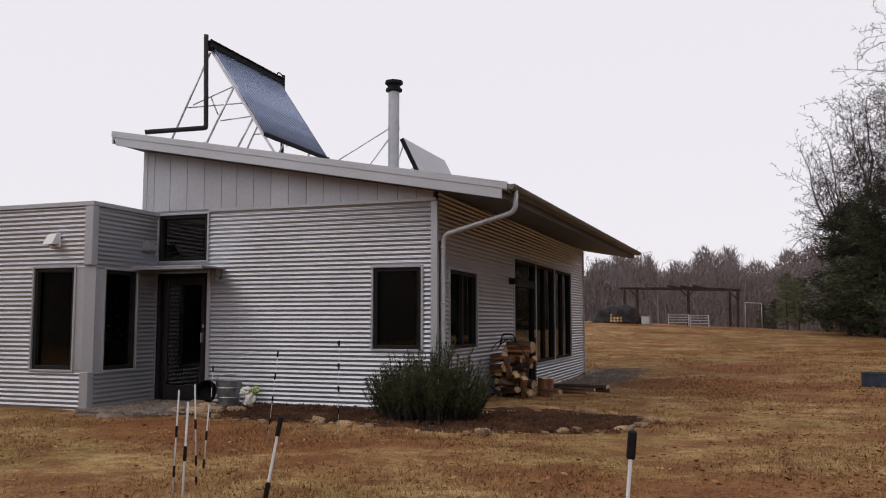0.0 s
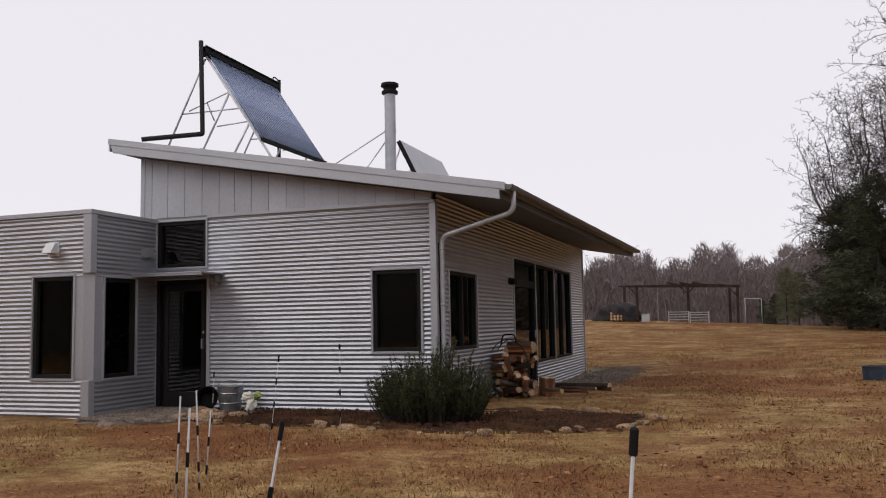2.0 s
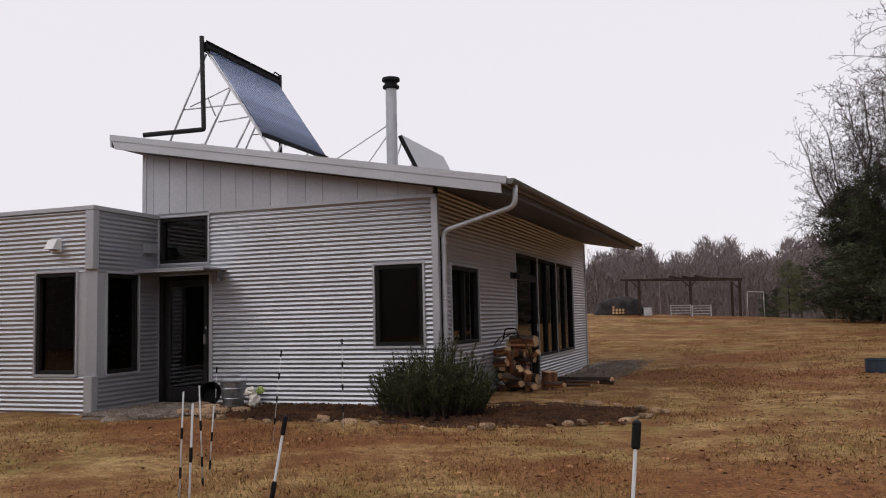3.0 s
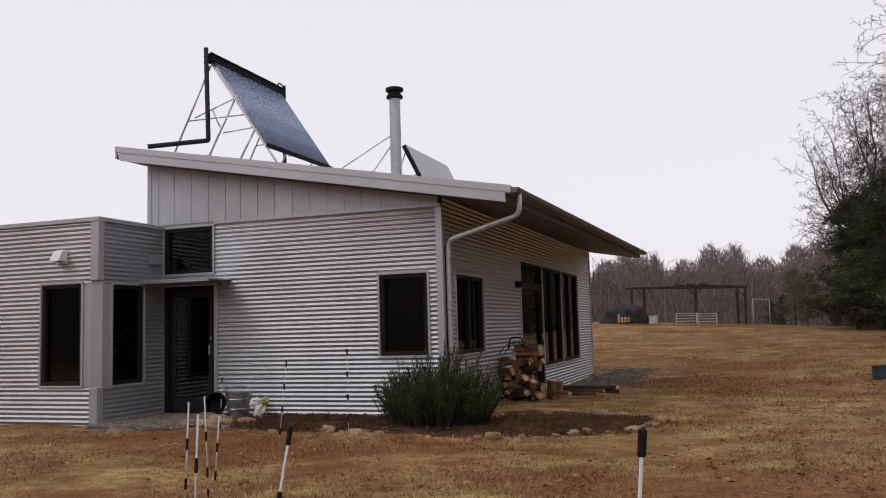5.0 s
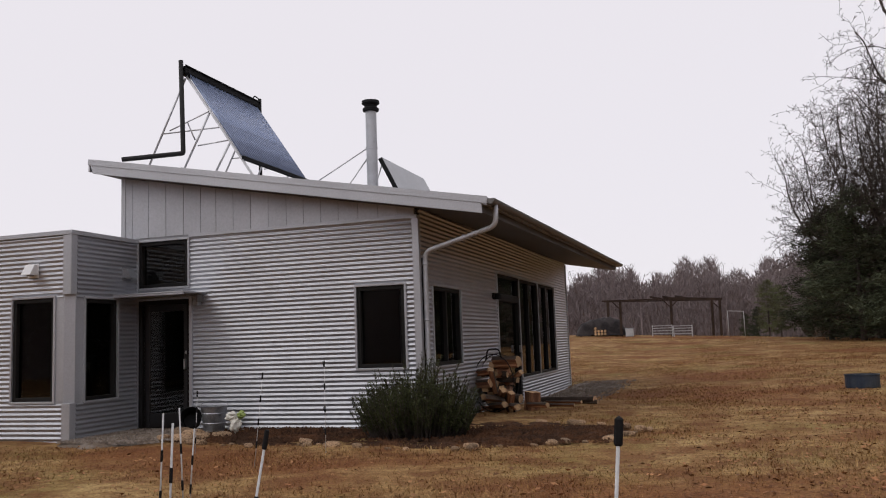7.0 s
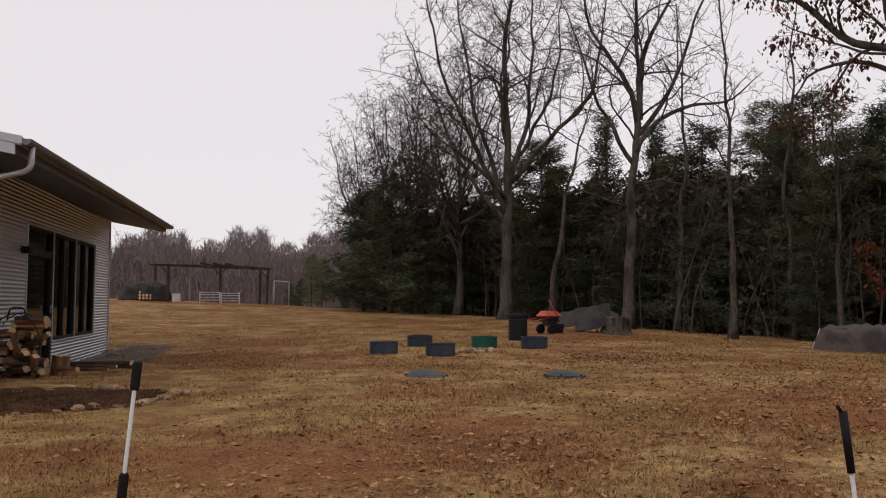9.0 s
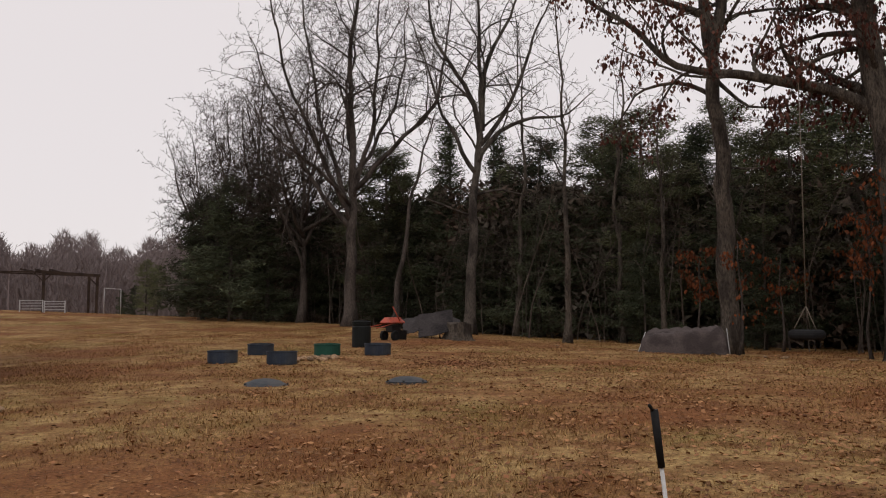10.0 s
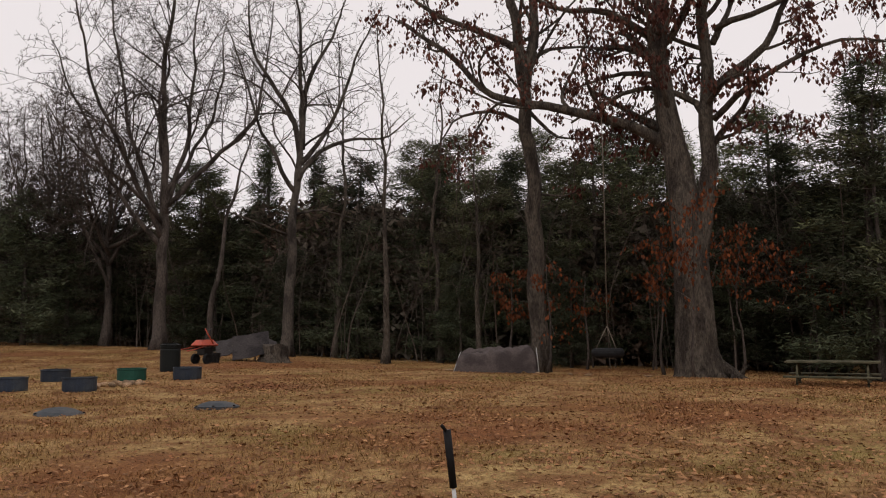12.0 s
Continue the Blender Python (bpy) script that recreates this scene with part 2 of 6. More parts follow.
def raw(name, verts, faces, mat, parent=None, label="", smooth=False):
    me = bpy.data.meshes.new(name)
    me.from_pydata(verts, [], faces)
    me.materials.append(M[mat])
    if smooth:
        me.polygons.foreach_set("use_smooth", [True] * len(me.polygons))
    ob = new(name, me)
    ob.parent = parent
    return tagged(ob, label)


def shared(name, ob, parent, m=None):
    """Another object on the same mesh as ob."""
    o = new(name, ob.data)
    o.parent = parent
    if m is not None:
        o.matrix_basis = m
    return o


def box(x0, x1, y0, y1, z0, z1, bevel=0.0, bm=None):
    made = bmesh.new() if bm is None else bm
    vs = bmesh.ops.create_cube(made, size=1)["verts"]
    for v in vs:
        v.co = Vector(((x0 + x1) / 2 + v.co.x * (x1 - x0), (y0 + y1) / 2 + v.co.y * (y1 - y0), (z0 + z1) / 2 + v.co.z * (z1 - z0)))
    if bevel:
        es = list({e for v in vs for e in v.link_edges})
        bmesh.ops.bevel(made, geom=es, offset=bevel, segments=1, affect="EDGES")
    return made


def bar(a, b, w, h=None, bm=None, bevel=0.0):
    """A beam of rectangular section from a to b."""
    made = bmesh.new() if bm is None else bm
    a, b = Vector(a), Vector(b)
    h = h or w
    d = b - a
    vs = bmesh.ops.create_cube(made, size=1)["verts"]
    q = d.to_track_quat("Z", "Y").to_matrix()
    for v in vs:
        v.co = (a + b) / 2 + q @ Vector((v.co.x * w, v.co.y * h, v.co.z * d.length))
    if bevel:
        bmesh.ops.bevel(made, geom=list({e for v in vs for e in v.link_edges}), offset=bevel, segments=1, affect="EDGES")
    return made


def tube_arrays(paths, sides=6, cap=True):
    """Tapered tubes along paths of (point, radius)."""
    verts, faces = [], []
    for path in paths:
        k = sides if not isinstance(sides, dict) else (sides["thick"] if path[0][1] > sides["limit"] else sides["thin"])
        base = len(verts)
        n = len(path)
        for i, (p, r) in enumerate(path):
            d = path[min(i + 1, n - 1)][0] - path[max(i - 1, 0)][0]
            if d.length < 1e-6:
                d = Vector((0, 0, 1))
            d.normalize()
            u = d.cross(Vector((0.31, 0.93, 0.17)))
            if u.length < 0.05:
                u = d.cross(Vector((1, 0, 0)))
            u.normalize()
            w = d.cross(u)
            for s in range(k):
                a = 2 * math.pi * s / k
                verts.append(p + (u * math.cos(a) + w * math.sin(a)) * r)
        for i in range(n - 1):
            for s in range(k):
                s2 = (s + 1) % k
                faces.append((base + i * k + s, base + i * k + s2, base + (i + 1) * k + s2, base + (i + 1) * k + s))
        if cap and k > 3:
            faces.append(tuple(base + s for s in reversed(range(k))))
            faces.append(tuple(base + (n - 1) * k + s for s in range(k)))
    return verts, faces


def tubes(name, paths, mat, parent=None, sides=8, label="", smooth=True):
    v, f = tube_arrays([[(Vector(p), r) for p, r in path] for path in paths], sides)
    return raw(name, v, f, mat, parent, label, smooth)


def rod(name, a, b, r, mat, parent=None, sides=8, label=""):
    return tubes(name, [[(a, r), (b, r)]], mat, parent, sides, label)


def lathe(profile, seg=24, bm=None):
    """A turned body from (radius, height) pairs."""
    made = bmesh.new() if bm is None else bm
    rings = []
    for r, z in profile:
        rings.append([made.verts.new((r * math.cos(2 * math.pi * s / seg), r * math.sin(2 * math.pi * s / seg), z)) for s in range(seg)])
    for a, b in zip(rings, rings[1:]):
        for s in range(seg):
            made.faces.new((a[s], a[(s + 1) % seg], b[(s + 1) % seg], b[s]))
    return made


def empty(name, m, label, category, group="", kind=""):
    ob = new(name)
    ob.matrix_basis = m
    return tagged(ob, label, category, group, kind)


# ---- ground ----
PX, PY = 4.15, -11.25
EDGE = [(-180, 24, -0.2), (-80, 22, -0.5), (-62, 22, -0.46), (-53, 24, -0.33), (-43, 25, -0.28), (-38, 25, -0.21), (-31, 27, -0.09), (-25, 29, 0.10),
        (-20, 30, 0.24), (-16, 36, 0.37), (-12, 44, 0.40), (-4.5, 50, 0.68), (2.5, 58, 0.97), (9, 60, 1.28), (20, 60, 1.35), (60, 60, 1.0), (180, 24, -0.2)]
MIDDLE = [(-180, -0.1), (-62, -0.25), (-45, -0.16), (-31, -0.02), (-20, 0.10), (-12, 0.07), (-7, 0.05), (5, -0.16), (12, -0.22), (40, -0.1), (180, -0.1)]
NEAR = [(-180, 0.0), (-7, 0.0), (5, -0.04), (180, -0.06)]


def ground_at(x, y):
    """The height of the ground."""
    dx, dy = x - PX, y - PY
    d = np.hypot(dx, dy)
    az = np.degrees(np.arctan2(-dx, dy))
    de = np.interp(az, [e[0] for e in EDGE], [e[1] for e in EDGE])
    ze = np.interp(az, [e[0] for e in EDGE], [e[2] for e in EDGE])
    zm = np.interp(az, [e[0] for e in MIDDLE], [e[1] for e in MIDDLE])
    zn = np.interp(az, [e[0] for e in NEAR], [e[1] for e in NEAR])
    a = np.clip((d - 13) / 9, 0, 1)
    b = np.clip((d - 22) / np.maximum(de - 22, 2), 0, 1)
    a, b = a * a * (3 - 2 * a), b * b * (2 - b) * 0.5 + b * 0.5
    near = np.clip((d - 3) / 6, 0, 1)
    return -0.03 * (1 - near) + zn * near * (1 - a) + a * (zm * (1 - b) + ze * b) - np.clip(d - de - 2, 0, 60) * 0.02


def gz(x, y):
    return float(ground_at(np.array(x), np.array(y)))


def polar(az, d):
    """A place by its bearing from the viewer's standpoint (degrees, left of +y positive) and distance."""
    return PX - d * math.sin(radians(az)), PY + d * math.cos(radians(az))


radii = [0.4 * 1.075 ** i for i in range(126)]
sectors = 300
gv = [(PX, PY, -0.03)]
for r in radii:
    a = np.arange(sectors) * 2 * np.pi / sectors
    gx, gy = PX - r * np.sin(a), PY + r * np.cos(a)
    h = ground_at(gx, gy) + 0.02 * np.sin(gx * 1.7 + np.sin(gy)) * np.sin(gy * 1.3 + gx * 0.4) * (1 if r > 5 else 0.3)
    gv += list(zip(gx.tolist(), gy.tolist(), h.tolist()))
gf = [(0, 1 + s, 1 + (s + 1) % sectors) for s in range(sectors)]
for i in range(len(radii) - 1):
    for s in range(sectors):
        s2 = (s + 1) % sectors
        gf.append((1 + i * sectors + s, 1 + (i + 1) * sectors + s, 1 + (i + 1) * sectors + s2, 1 + i * sectors + s2))
ground = raw("ground", gv, gf, "field", smooth=True)
tagged(ground, "winter lawn of dry straw grass with bare red clay patches", "ground", kind="structure")
# ---- house ----
house = empty("house", Matrix(), "single-storey house clad in corrugated galvanised metal with a mono-pitch roof", "house")
PITCH, WAVE = 0.0675, 0.0105
FRONT, RIGHT = ((0, 0, 0), (1, 0, 0), (0, -1, 0)), ((0, 0, 0), (0, 1, 0), (1, 0, 0))
WING_Y, WING_X = -1.47, -4.815
WING_FRONT, WING_SIDE = ((0, WING_Y, 0), (1, 0, 0), (0, -1, 0)), ((WING_X, 0, 0), (0, 1, 0), (1, 0, 0))


def on(plane, u, z, out=0.0):
    o, along, n = (Vector(v) for v in plane)
    return o + along * u + n * out + Vector((0, 0, z))


def rects(u0, u1, z0, z1, holes):
    """The strips of a wall round its openings (u0, u1, z0, z1)."""
    us = sorted({u0, u1, *[h[0] for h in holes], *[h[1] for h in holes]})
    for a, b in zip(us, us[1:]):
        cut = sorted((h[2], h[3]) for h in holes if h[0] <= a and h[1] >= b)
        z = z0
        for lo, hi in cut:
            if lo > z:
                yield a, b, z, lo
            z = max(z, hi)
        if z < z1:
            yield a, b, z, z1


def siding(plane, u0, u1, z0, z1, holes, label):
    """Corrugated sheet, waves running level, with a solid wall behind it."""
    verts, faces = [], []
    for a, b, lo, hi in rects(u0, u1, z0, z1, holes):
        steps = max(2, int((hi - lo) / PITCH * 8))
        base = len(verts)
        for i in range(steps + 1):
            z = lo + (hi - lo) * i / steps
            off = 0.024 + WAVE * math.cos(2 * math.pi * z / PITCH)
            verts += [on(plane, a, z, off), on(plane, b, z, off)]
        for i in range(steps):
            k = base + 2 * i
            faces.append((k, k + 1, k + 3, k + 2))
    sheet = raw("siding", verts, faces, "siding", house, label, True)
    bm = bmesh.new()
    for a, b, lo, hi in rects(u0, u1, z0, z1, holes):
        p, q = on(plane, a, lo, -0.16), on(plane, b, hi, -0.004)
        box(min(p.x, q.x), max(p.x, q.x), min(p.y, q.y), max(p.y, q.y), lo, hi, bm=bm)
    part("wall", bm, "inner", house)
    return sheet


def strip(name, plane, u0, u1, z0, z1, o0, o1, mat, parent, label="", bevel=0.004):
    p, q = on(plane, u0, z0, o0), on(plane, u1, z1, o1)
    return part(name, box(min(p.x, q.x), max(p.x, q.x), min(p.y, q.y), max(p.y, q.y), z0, z1, bevel), mat, parent, label)


def window(plane, u0, u1, z0, z1, mullions=(), casing=True, fw=0.055):
    """A dark framed window set in a pale metal surround."""
    w = strip("window", plane, u0, u1, z0, z0 + fw, -0.09, 0.018, "frame_dark", house, "dark bronze framed window")
    strip("frame", plane, u0, u1, z1 - fw, z1, -0.09, 0.018, "frame_dark", w)
    strip("frame", plane, u0, u0 + fw, z0 + fw, z1 - fw, -0.09, 0.018, "frame_dark", w)
    strip("frame", plane, u1 - fw, u1, z0 + fw, z1 - fw, -0.09, 0.018, "frame_dark", w)
    edges = [u0 + fw, *mullions, u1 - fw]
    for m in mullions:
        strip("mullion", plane, m - fw / 2, m + fw / 2, z0 + fw, z1 - fw, -0.09, 0.012, "frame_dark", w)
    for a, b in zip(edges, edges[1:]):
        e = fw / 2 + 0.002
        pane = strip("pane", plane, a + (e if a != edges[0] else 0.002), b - (e if b != edges[-1] else 0.002), z0 + fw + 0.002, z1 - fw - 0.002, -0.05, -0.044, "glass", w, "dark reflecting glass", 0)
        pane.visible_shadow = False
    t = 0.035
    for a, b, lo, hi in () if not casing else ((u0 - t, u1 + t, z1 + 0.001, z1 + t), (u0 - t, u0 - 0.001, z0, z1), (u1 + 0.001, u1 + t, z0, z1), (u0 - t, u1 + t, z0 - t, z0 - 0.001)):
        strip("casing", plane, a, b, lo, hi, -0.01, 0.047, "trim_metal", w, "pale metal casing")
    return w


Z0 = -0.02
front_holes = [(-4.78, -3.82, Z0, 2.0), (-4.78, -3.84, 2.20, 2.95), (-0.955, -0.205, 0.84, 2.02)]
siding(FRONT, -4.80, -0.05, Z0, 2.97, front_holes, "corrugated galvanised siding")
right_holes = [(0.55, 1.94, 0.82, 2.02), (4.38, 6.25, -0.4, 2.48), (6.25, 10.2, 0.34, 2.48)]
siding(RIGHT, 0.05, 12.1, -0.4, 3.25, right_holes, "corrugated galvanised siding in the shade of the eave")
siding(WING_FRONT, -12.0, -4.92, -0.05, 2.93, [(-5.84, -4.92, 0.53, 2.02)], "corrugated galvanised siding of the wing")
siding(WING_SIDE, WING_Y + 0.1, -0.035, -0.05, 2.93, [(WING_Y + 0.1, -0.51, 0.51, 2.01)], "corrugated galvanised siding of the wing")
strip("foot_trim", FRONT, -3.78, 0.0, Z0 - 0.05, Z0, -0.05, 0.044, "trim_metal", house, "zinc flashing along the wall's foot")
strip("foot_trim", WING_FRONT, -12, -4.82, -0.10, -0.052, -0.05, 0.044, "trim_metal", house)
strip("foot_trim", WING_SIDE, WING_Y, -0.04, -0.10, -0.052, -0.05, 0.044, "trim_metal", house)

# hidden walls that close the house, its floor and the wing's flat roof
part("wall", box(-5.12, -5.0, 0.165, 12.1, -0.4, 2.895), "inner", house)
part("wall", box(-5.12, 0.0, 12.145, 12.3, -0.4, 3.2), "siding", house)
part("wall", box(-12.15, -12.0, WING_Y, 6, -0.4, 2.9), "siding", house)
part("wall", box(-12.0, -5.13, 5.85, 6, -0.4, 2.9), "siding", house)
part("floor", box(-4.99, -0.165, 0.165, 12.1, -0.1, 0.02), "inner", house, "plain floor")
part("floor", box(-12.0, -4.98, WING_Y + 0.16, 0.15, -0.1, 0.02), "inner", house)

# flat panels over the front wall, between the level trim and the sloping roof
S0, S1 = 3.19, 0.181


def soffit_z(x, y=0.0):
    return 3.115 - S1 * x + 0.010 * max(y, 0)


seams = [-5.06, -4.90, -4.59, -4.26, -3.93, -3.61, -3.33, -3.02, -2.71, -2.40, -2.09, -1.80, -1.51, -1.22, -0.90, -0.58, -0.28, -0.02]
for a, b in zip(seams, seams[1:]):
    bm = bmesh.new()
    front = [bm.verts.new((x, y, z)) for y in (-0.022, 0.10) for x, z in ((a + 0.004, 3.02), (b - 0.004, 3.02), (b - 0.004, soffit_z(b)), (a + 0.004, soffit_z(a)))]
    bm.faces.new(front[:4])
    for i in range(4):
        bm.faces.new((front[i], front[i + 4], front[(i + 1) % 4 + 4], front[(i + 1) % 4]))
    part("panel", bm, "flat_metal", house, "flat zinc panel")
# backing wall whose darker colour paints the shade between the panels
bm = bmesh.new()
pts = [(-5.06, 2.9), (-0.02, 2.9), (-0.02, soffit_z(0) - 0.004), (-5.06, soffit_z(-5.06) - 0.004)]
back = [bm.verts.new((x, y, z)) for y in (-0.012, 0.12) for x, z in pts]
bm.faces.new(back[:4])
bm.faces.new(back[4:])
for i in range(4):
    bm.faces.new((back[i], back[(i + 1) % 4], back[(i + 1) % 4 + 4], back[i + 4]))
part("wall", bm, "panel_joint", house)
part("corner_trim", box(-5.12, -5.04, -0.03, 0.06, 2.9, soffit_z(-5.1)), "trim_metal", house)
part("wall", box(-5.12, -5.05, 0.061, 12.1, 2.9, 4.02), "flat_metal", house, "high side wall of flat zinc")
strip("trim", FRONT, -3.82, 0.03, 2.972, 3.022, -0.02, 0.05, "trim_metal", house, "level zinc trim strip")
strip("corner_trim", FRONT, -0.055, 0.047, -0.05, 2.97, -0.02, 0.047, "trim_metal", house, "vertical zinc corner trim")
strip("corner_trim", RIGHT, 0.0, 0.055, -0.05, 3.02, -0.02, 0.045, "trim_metal", house)
strip("corner_trim", RIGHT, 12.06, 12.14, -0.4, 3.2, -0.05, 0.045, "trim_metal", house)

window(FRONT, -0.955, -0.205, 0.84, 2.02)
window(RIGHT, 0.55, 1.94, 0.82, 2.02, (1.25,))
window(FRONT, -4.775, -3.845, 2.205, 2.945)
window(WING_FRONT, -5.835, -5.085, 0.53, 2.02)
window(WING_SIDE, -1.20, -0.515, 0.515, 2.005)

# the wide glazing under the eave: a door with a light over it, then two tall windows
window(RIGHT, 4.40, 6.21, 2.02, 2.46, (), False)
glazed = window(RIGHT, 4.40, 6.21, -0.1, 2.018, (), False, 0.09)
glazed.name = "door"
tagged(glazed, "dark glazed garden door")
strip("door_handle", RIGHT, 6.08, 6.12, 0.9, 1.05, 0.02, 0.07, "alu", glazed, "metal handle")
window(RIGHT, 6.28, 8.14, 0.36, 2.46, (7.2,), False)
window(RIGHT, 8.20, 10.16, 0.36, 2.46, (9.2,), False)
strip("casing", RIGHT, 4.34, 10.22, 2.465, 2.50, -0.01, 0.047, "trim_metal", house, "pale metal casing")
strip("casing", RIGHT, 6.25, 10.22, 0.32, 0.355, -0.01, 0.047, "trim_metal", house, "pale metal casing")
strip("casing", RIGHT, 10.165, 10.20, 0.357, 2.463, -0.01, 0.047, "trim_metal", house, "pale metal casing")
strip("casing", RIGHT, 4.355, 4.395, -0.2, 2.463, -0.01, 0.047, "trim_metal", house, "pale metal casing")
for u in (6.245, 8.17):
    strip("cover_strip", RIGHT, u - 0.022, u + 0.022, 0.357, 2.463, 0.019, 0.04, "trim_metal", house, "pale metal cover strip")
lamp = strip("wall_lamp", RIGHT, 4.0, 4.16, 1.94, 2.06, 0.024, 0.06, "black", house, "small dark outdoor wall lamp")
part("shade", lathe([(0.0, 0.06), (0.05, 0.05), (0.075, -0.06), (0.06, -0.06), (0.0, 0.0)], 14), "black", lamp).matrix_basis = pose(0.12, 4.08, 2.0)

# front door with side frame, glass and canopy
door = strip("door", FRONT, -4.78, -4.72, -0.03, 2.0, -0.12, 0.02, "frame_dark", house, "dark entrance door with full glass")
strip("frame", FRONT, -3.88, -3.82, -0.03, 2.0, -0.12, 0.02, "frame_dark", door)
strip("frame", FRONT, -4.72, -3.88, 1.93, 2.0, -0.12, 0.02, "frame_dark", door)
leaf = strip("leaf", FRONT, -4.72, -4.62, -0.01, 1.93, -0.09, -0.045, "door_dark", door, "dark stile")
strip("leaf", FRONT, -3.98, -3.88, -0.01, 1.93, -0.09, -0.045, "door_dark", door)
strip("leaf", FRONT, -4.62, -3.98, -0.01, 0.22, -0.09, -0.045, "door_dark", door)
strip("leaf", FRONT, -4.62, -3.98, 1.82, 1.93, -0.09, -0.045, "door_dark", door)
strip("pane", FRONT, -4.618, -3.982, 0.222, 1.818, -0.07, -0.064, "glass", door, "dark reflecting glass", 0).visible_shadow = False
strip("door_handle", FRONT, -3.94, -3.92, 0.90, 1.06, -0.044, 0.02, "alu", door, "metal lever handle")
part("lock", lathe([(0.0, 0.012), (0.025, 0.012), (0.03, 0.0)], 12), "alu", door).matrix_basis = pose(-3.93, -0.046 + 0.1, 1.16, 90)
strip("jamb", FRONT, -4.84, -4.785, -0.05, 2.04, -0.02, 0.052, "trim_metal", house, "pale metal door jamb")
strip("jamb", FRONT, -3.815, -3.76, -0.05, 2.04, -0.02, 0.052, "trim_metal", house, "pale metal door jamb")
strip("threshold", FRONT, -4.8, -3.8, -0.06, -0.031, -0.1, 0.12, "frame_dark", house, "dark door sill")
canopy = strip("canopy", FRONT, -4.80, -3.52, 2.06, 2.085, 0.0, 0.62, "trim_metal", house, "thin metal door canopy")
strip("bracket", FRONT, -3.60, -3.56, 1.93, 2.055, 0.02, 0.18, "gutter", canopy)
strip("edge", FRONT, -4.80, -3.52, 2.03, 2.058, 0.58, 0.62, "trim_metal", canopy)
part("sensor_lamp", box(-3.70, -3.60, -0.13, -0.03, 1.88, 1.98, 0.012), "grey_vent", house, "small grey lamp below the canopy")

# wing: plain metal corner post between its two windows, parapet and vents
bm = bmesh.new()
prof = [(-5.05, WING_Y - 0.022), (-4.905, WING_Y - 0.022), (WING_X + 0.022, WING_Y + 0.075), (WING_X + 0.022, WING_Y + 0.235), (-4.95, WING_Y + 0.235), (-5.05, WING_Y + 0.08)]
lo = [bm.verts.new((x, y, 0.50)) for x, y in prof]
hi = [bm.verts.new((x, y, 2.06)) for x, y in prof]
for i in range(6):
    k = (i + 1) % 6
    bm.faces.new((lo[i], lo[k], hi[k], hi[i]))
bm.faces.new(hi)
bm.faces.new(lo[::-1])
part("corner_post", bm, "trim_metal", house, "folded zinc corner panel between two windows")
for z0, z1 in ((-0.05, 0.50), (2.06, 2.93)):
    part("corner_trim", box(-4.92, WING_X + 0.046, WING_Y - 0.046, WING_Y + 0.08, z0, z1, 0.004), "trim_metal", house, "vertical zinc corner trim")
strip("coping", WING_FRONT, -12.1, -4.765, 2.932, 2.998, -0.2, 0.05, "trim_metal", house, "zinc parapet coping")
strip("coping", WING_SIDE, WING_Y + 0.2, -0.04, 2.932, 2.998, -0.2, 0.05, "trim_metal", house)
part("flat_roof", box(-12.0, -5.02, WING_Y + 0.2, 6, 2.72, 2.80), "gutter", house)
strip("corner_trim", FRONT, -4.81, -4.785, 2.04, 2.97, -0.02, 0.05, "trim_metal", house)


def hooded_vent(m, mat, label):
    v = empty("wall_vent", m, label, "vent", "vents on the wing")
    bm = bmesh.new()
    vs = [bm.verts.new(p) for p in ((-0.085, 0, 0.09), (0.085, 0, 0.09), (-0.085, -0.06, 0.09), (0.085, -0.06, 0.09), (-0.085, -0.15, -0.06), (0.085, -0.15, -0.06), (-0.085, 0, -0.06), (0.085, 0, -0.06))]
    for f in ((0, 1, 3, 2), (2, 3, 5, 4), (0, 2, 4, 6), (1, 7, 5, 3), (4, 5, 7, 6), (0, 6, 7, 1)):
        bm.faces.new([vs[i] for i in f])
    part("hood", bm, mat, v)
    part("flange", box(-0.10, 0.10, 0.0, 0.012, -0.10, 0.11, 0.003), mat, v)
    part("throat", lathe([(0.05, 0.0), (0.05, 0.06), (0.0, 0.06)], 14), "grey_vent", v).matrix_basis = pose(0, -0.05, -0.075)


hooded_vent(pose(-5.47, WING_Y - 0.036, 2.43), "white_vent", "white hooded wall vent on the corrugated wall")
hooded_vent(pose(WING_X + 0.036, -0.31, 2.42, 0, 0, 90), "grey_vent", "grey hooded wall vent on the corrugated wall")

# roof: a thin slab sloping down to the garden side, fascia in two steps, soffit, gutter
bm = bmesh.new()


def roof_top(x, y):
    return 3.325 - S1 * x + 0.010 * max(y, 0)


NEAR_Y, FAR_Y = -0.42, 12.7
corners = [(-5.42, NEAR_Y), (1.19, NEAR_Y), (1.47, FAR_Y), (-5.42, FAR_Y)]
top = [bm.verts.new((x, y, roof_top(x, y))) for x, y in corners]
low = [bm.verts.new((x, y, roof_top(x, y) - 0.10)) for x, y in corners]
bm.faces.new(top)
bm.faces.new(low[::-1])
for i in range(4):
    k = (i + 1) % 4
    bm.faces.new((top[i], low[i], low[k], top[k]))
roof = part("roof", bm, "trim_metal", house, "mono-pitch metal roof slab")
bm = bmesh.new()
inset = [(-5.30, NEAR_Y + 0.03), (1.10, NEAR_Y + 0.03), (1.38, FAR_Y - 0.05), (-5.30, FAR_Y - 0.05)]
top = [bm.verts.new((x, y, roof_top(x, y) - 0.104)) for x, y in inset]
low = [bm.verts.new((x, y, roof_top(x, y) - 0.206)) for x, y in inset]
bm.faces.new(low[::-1])
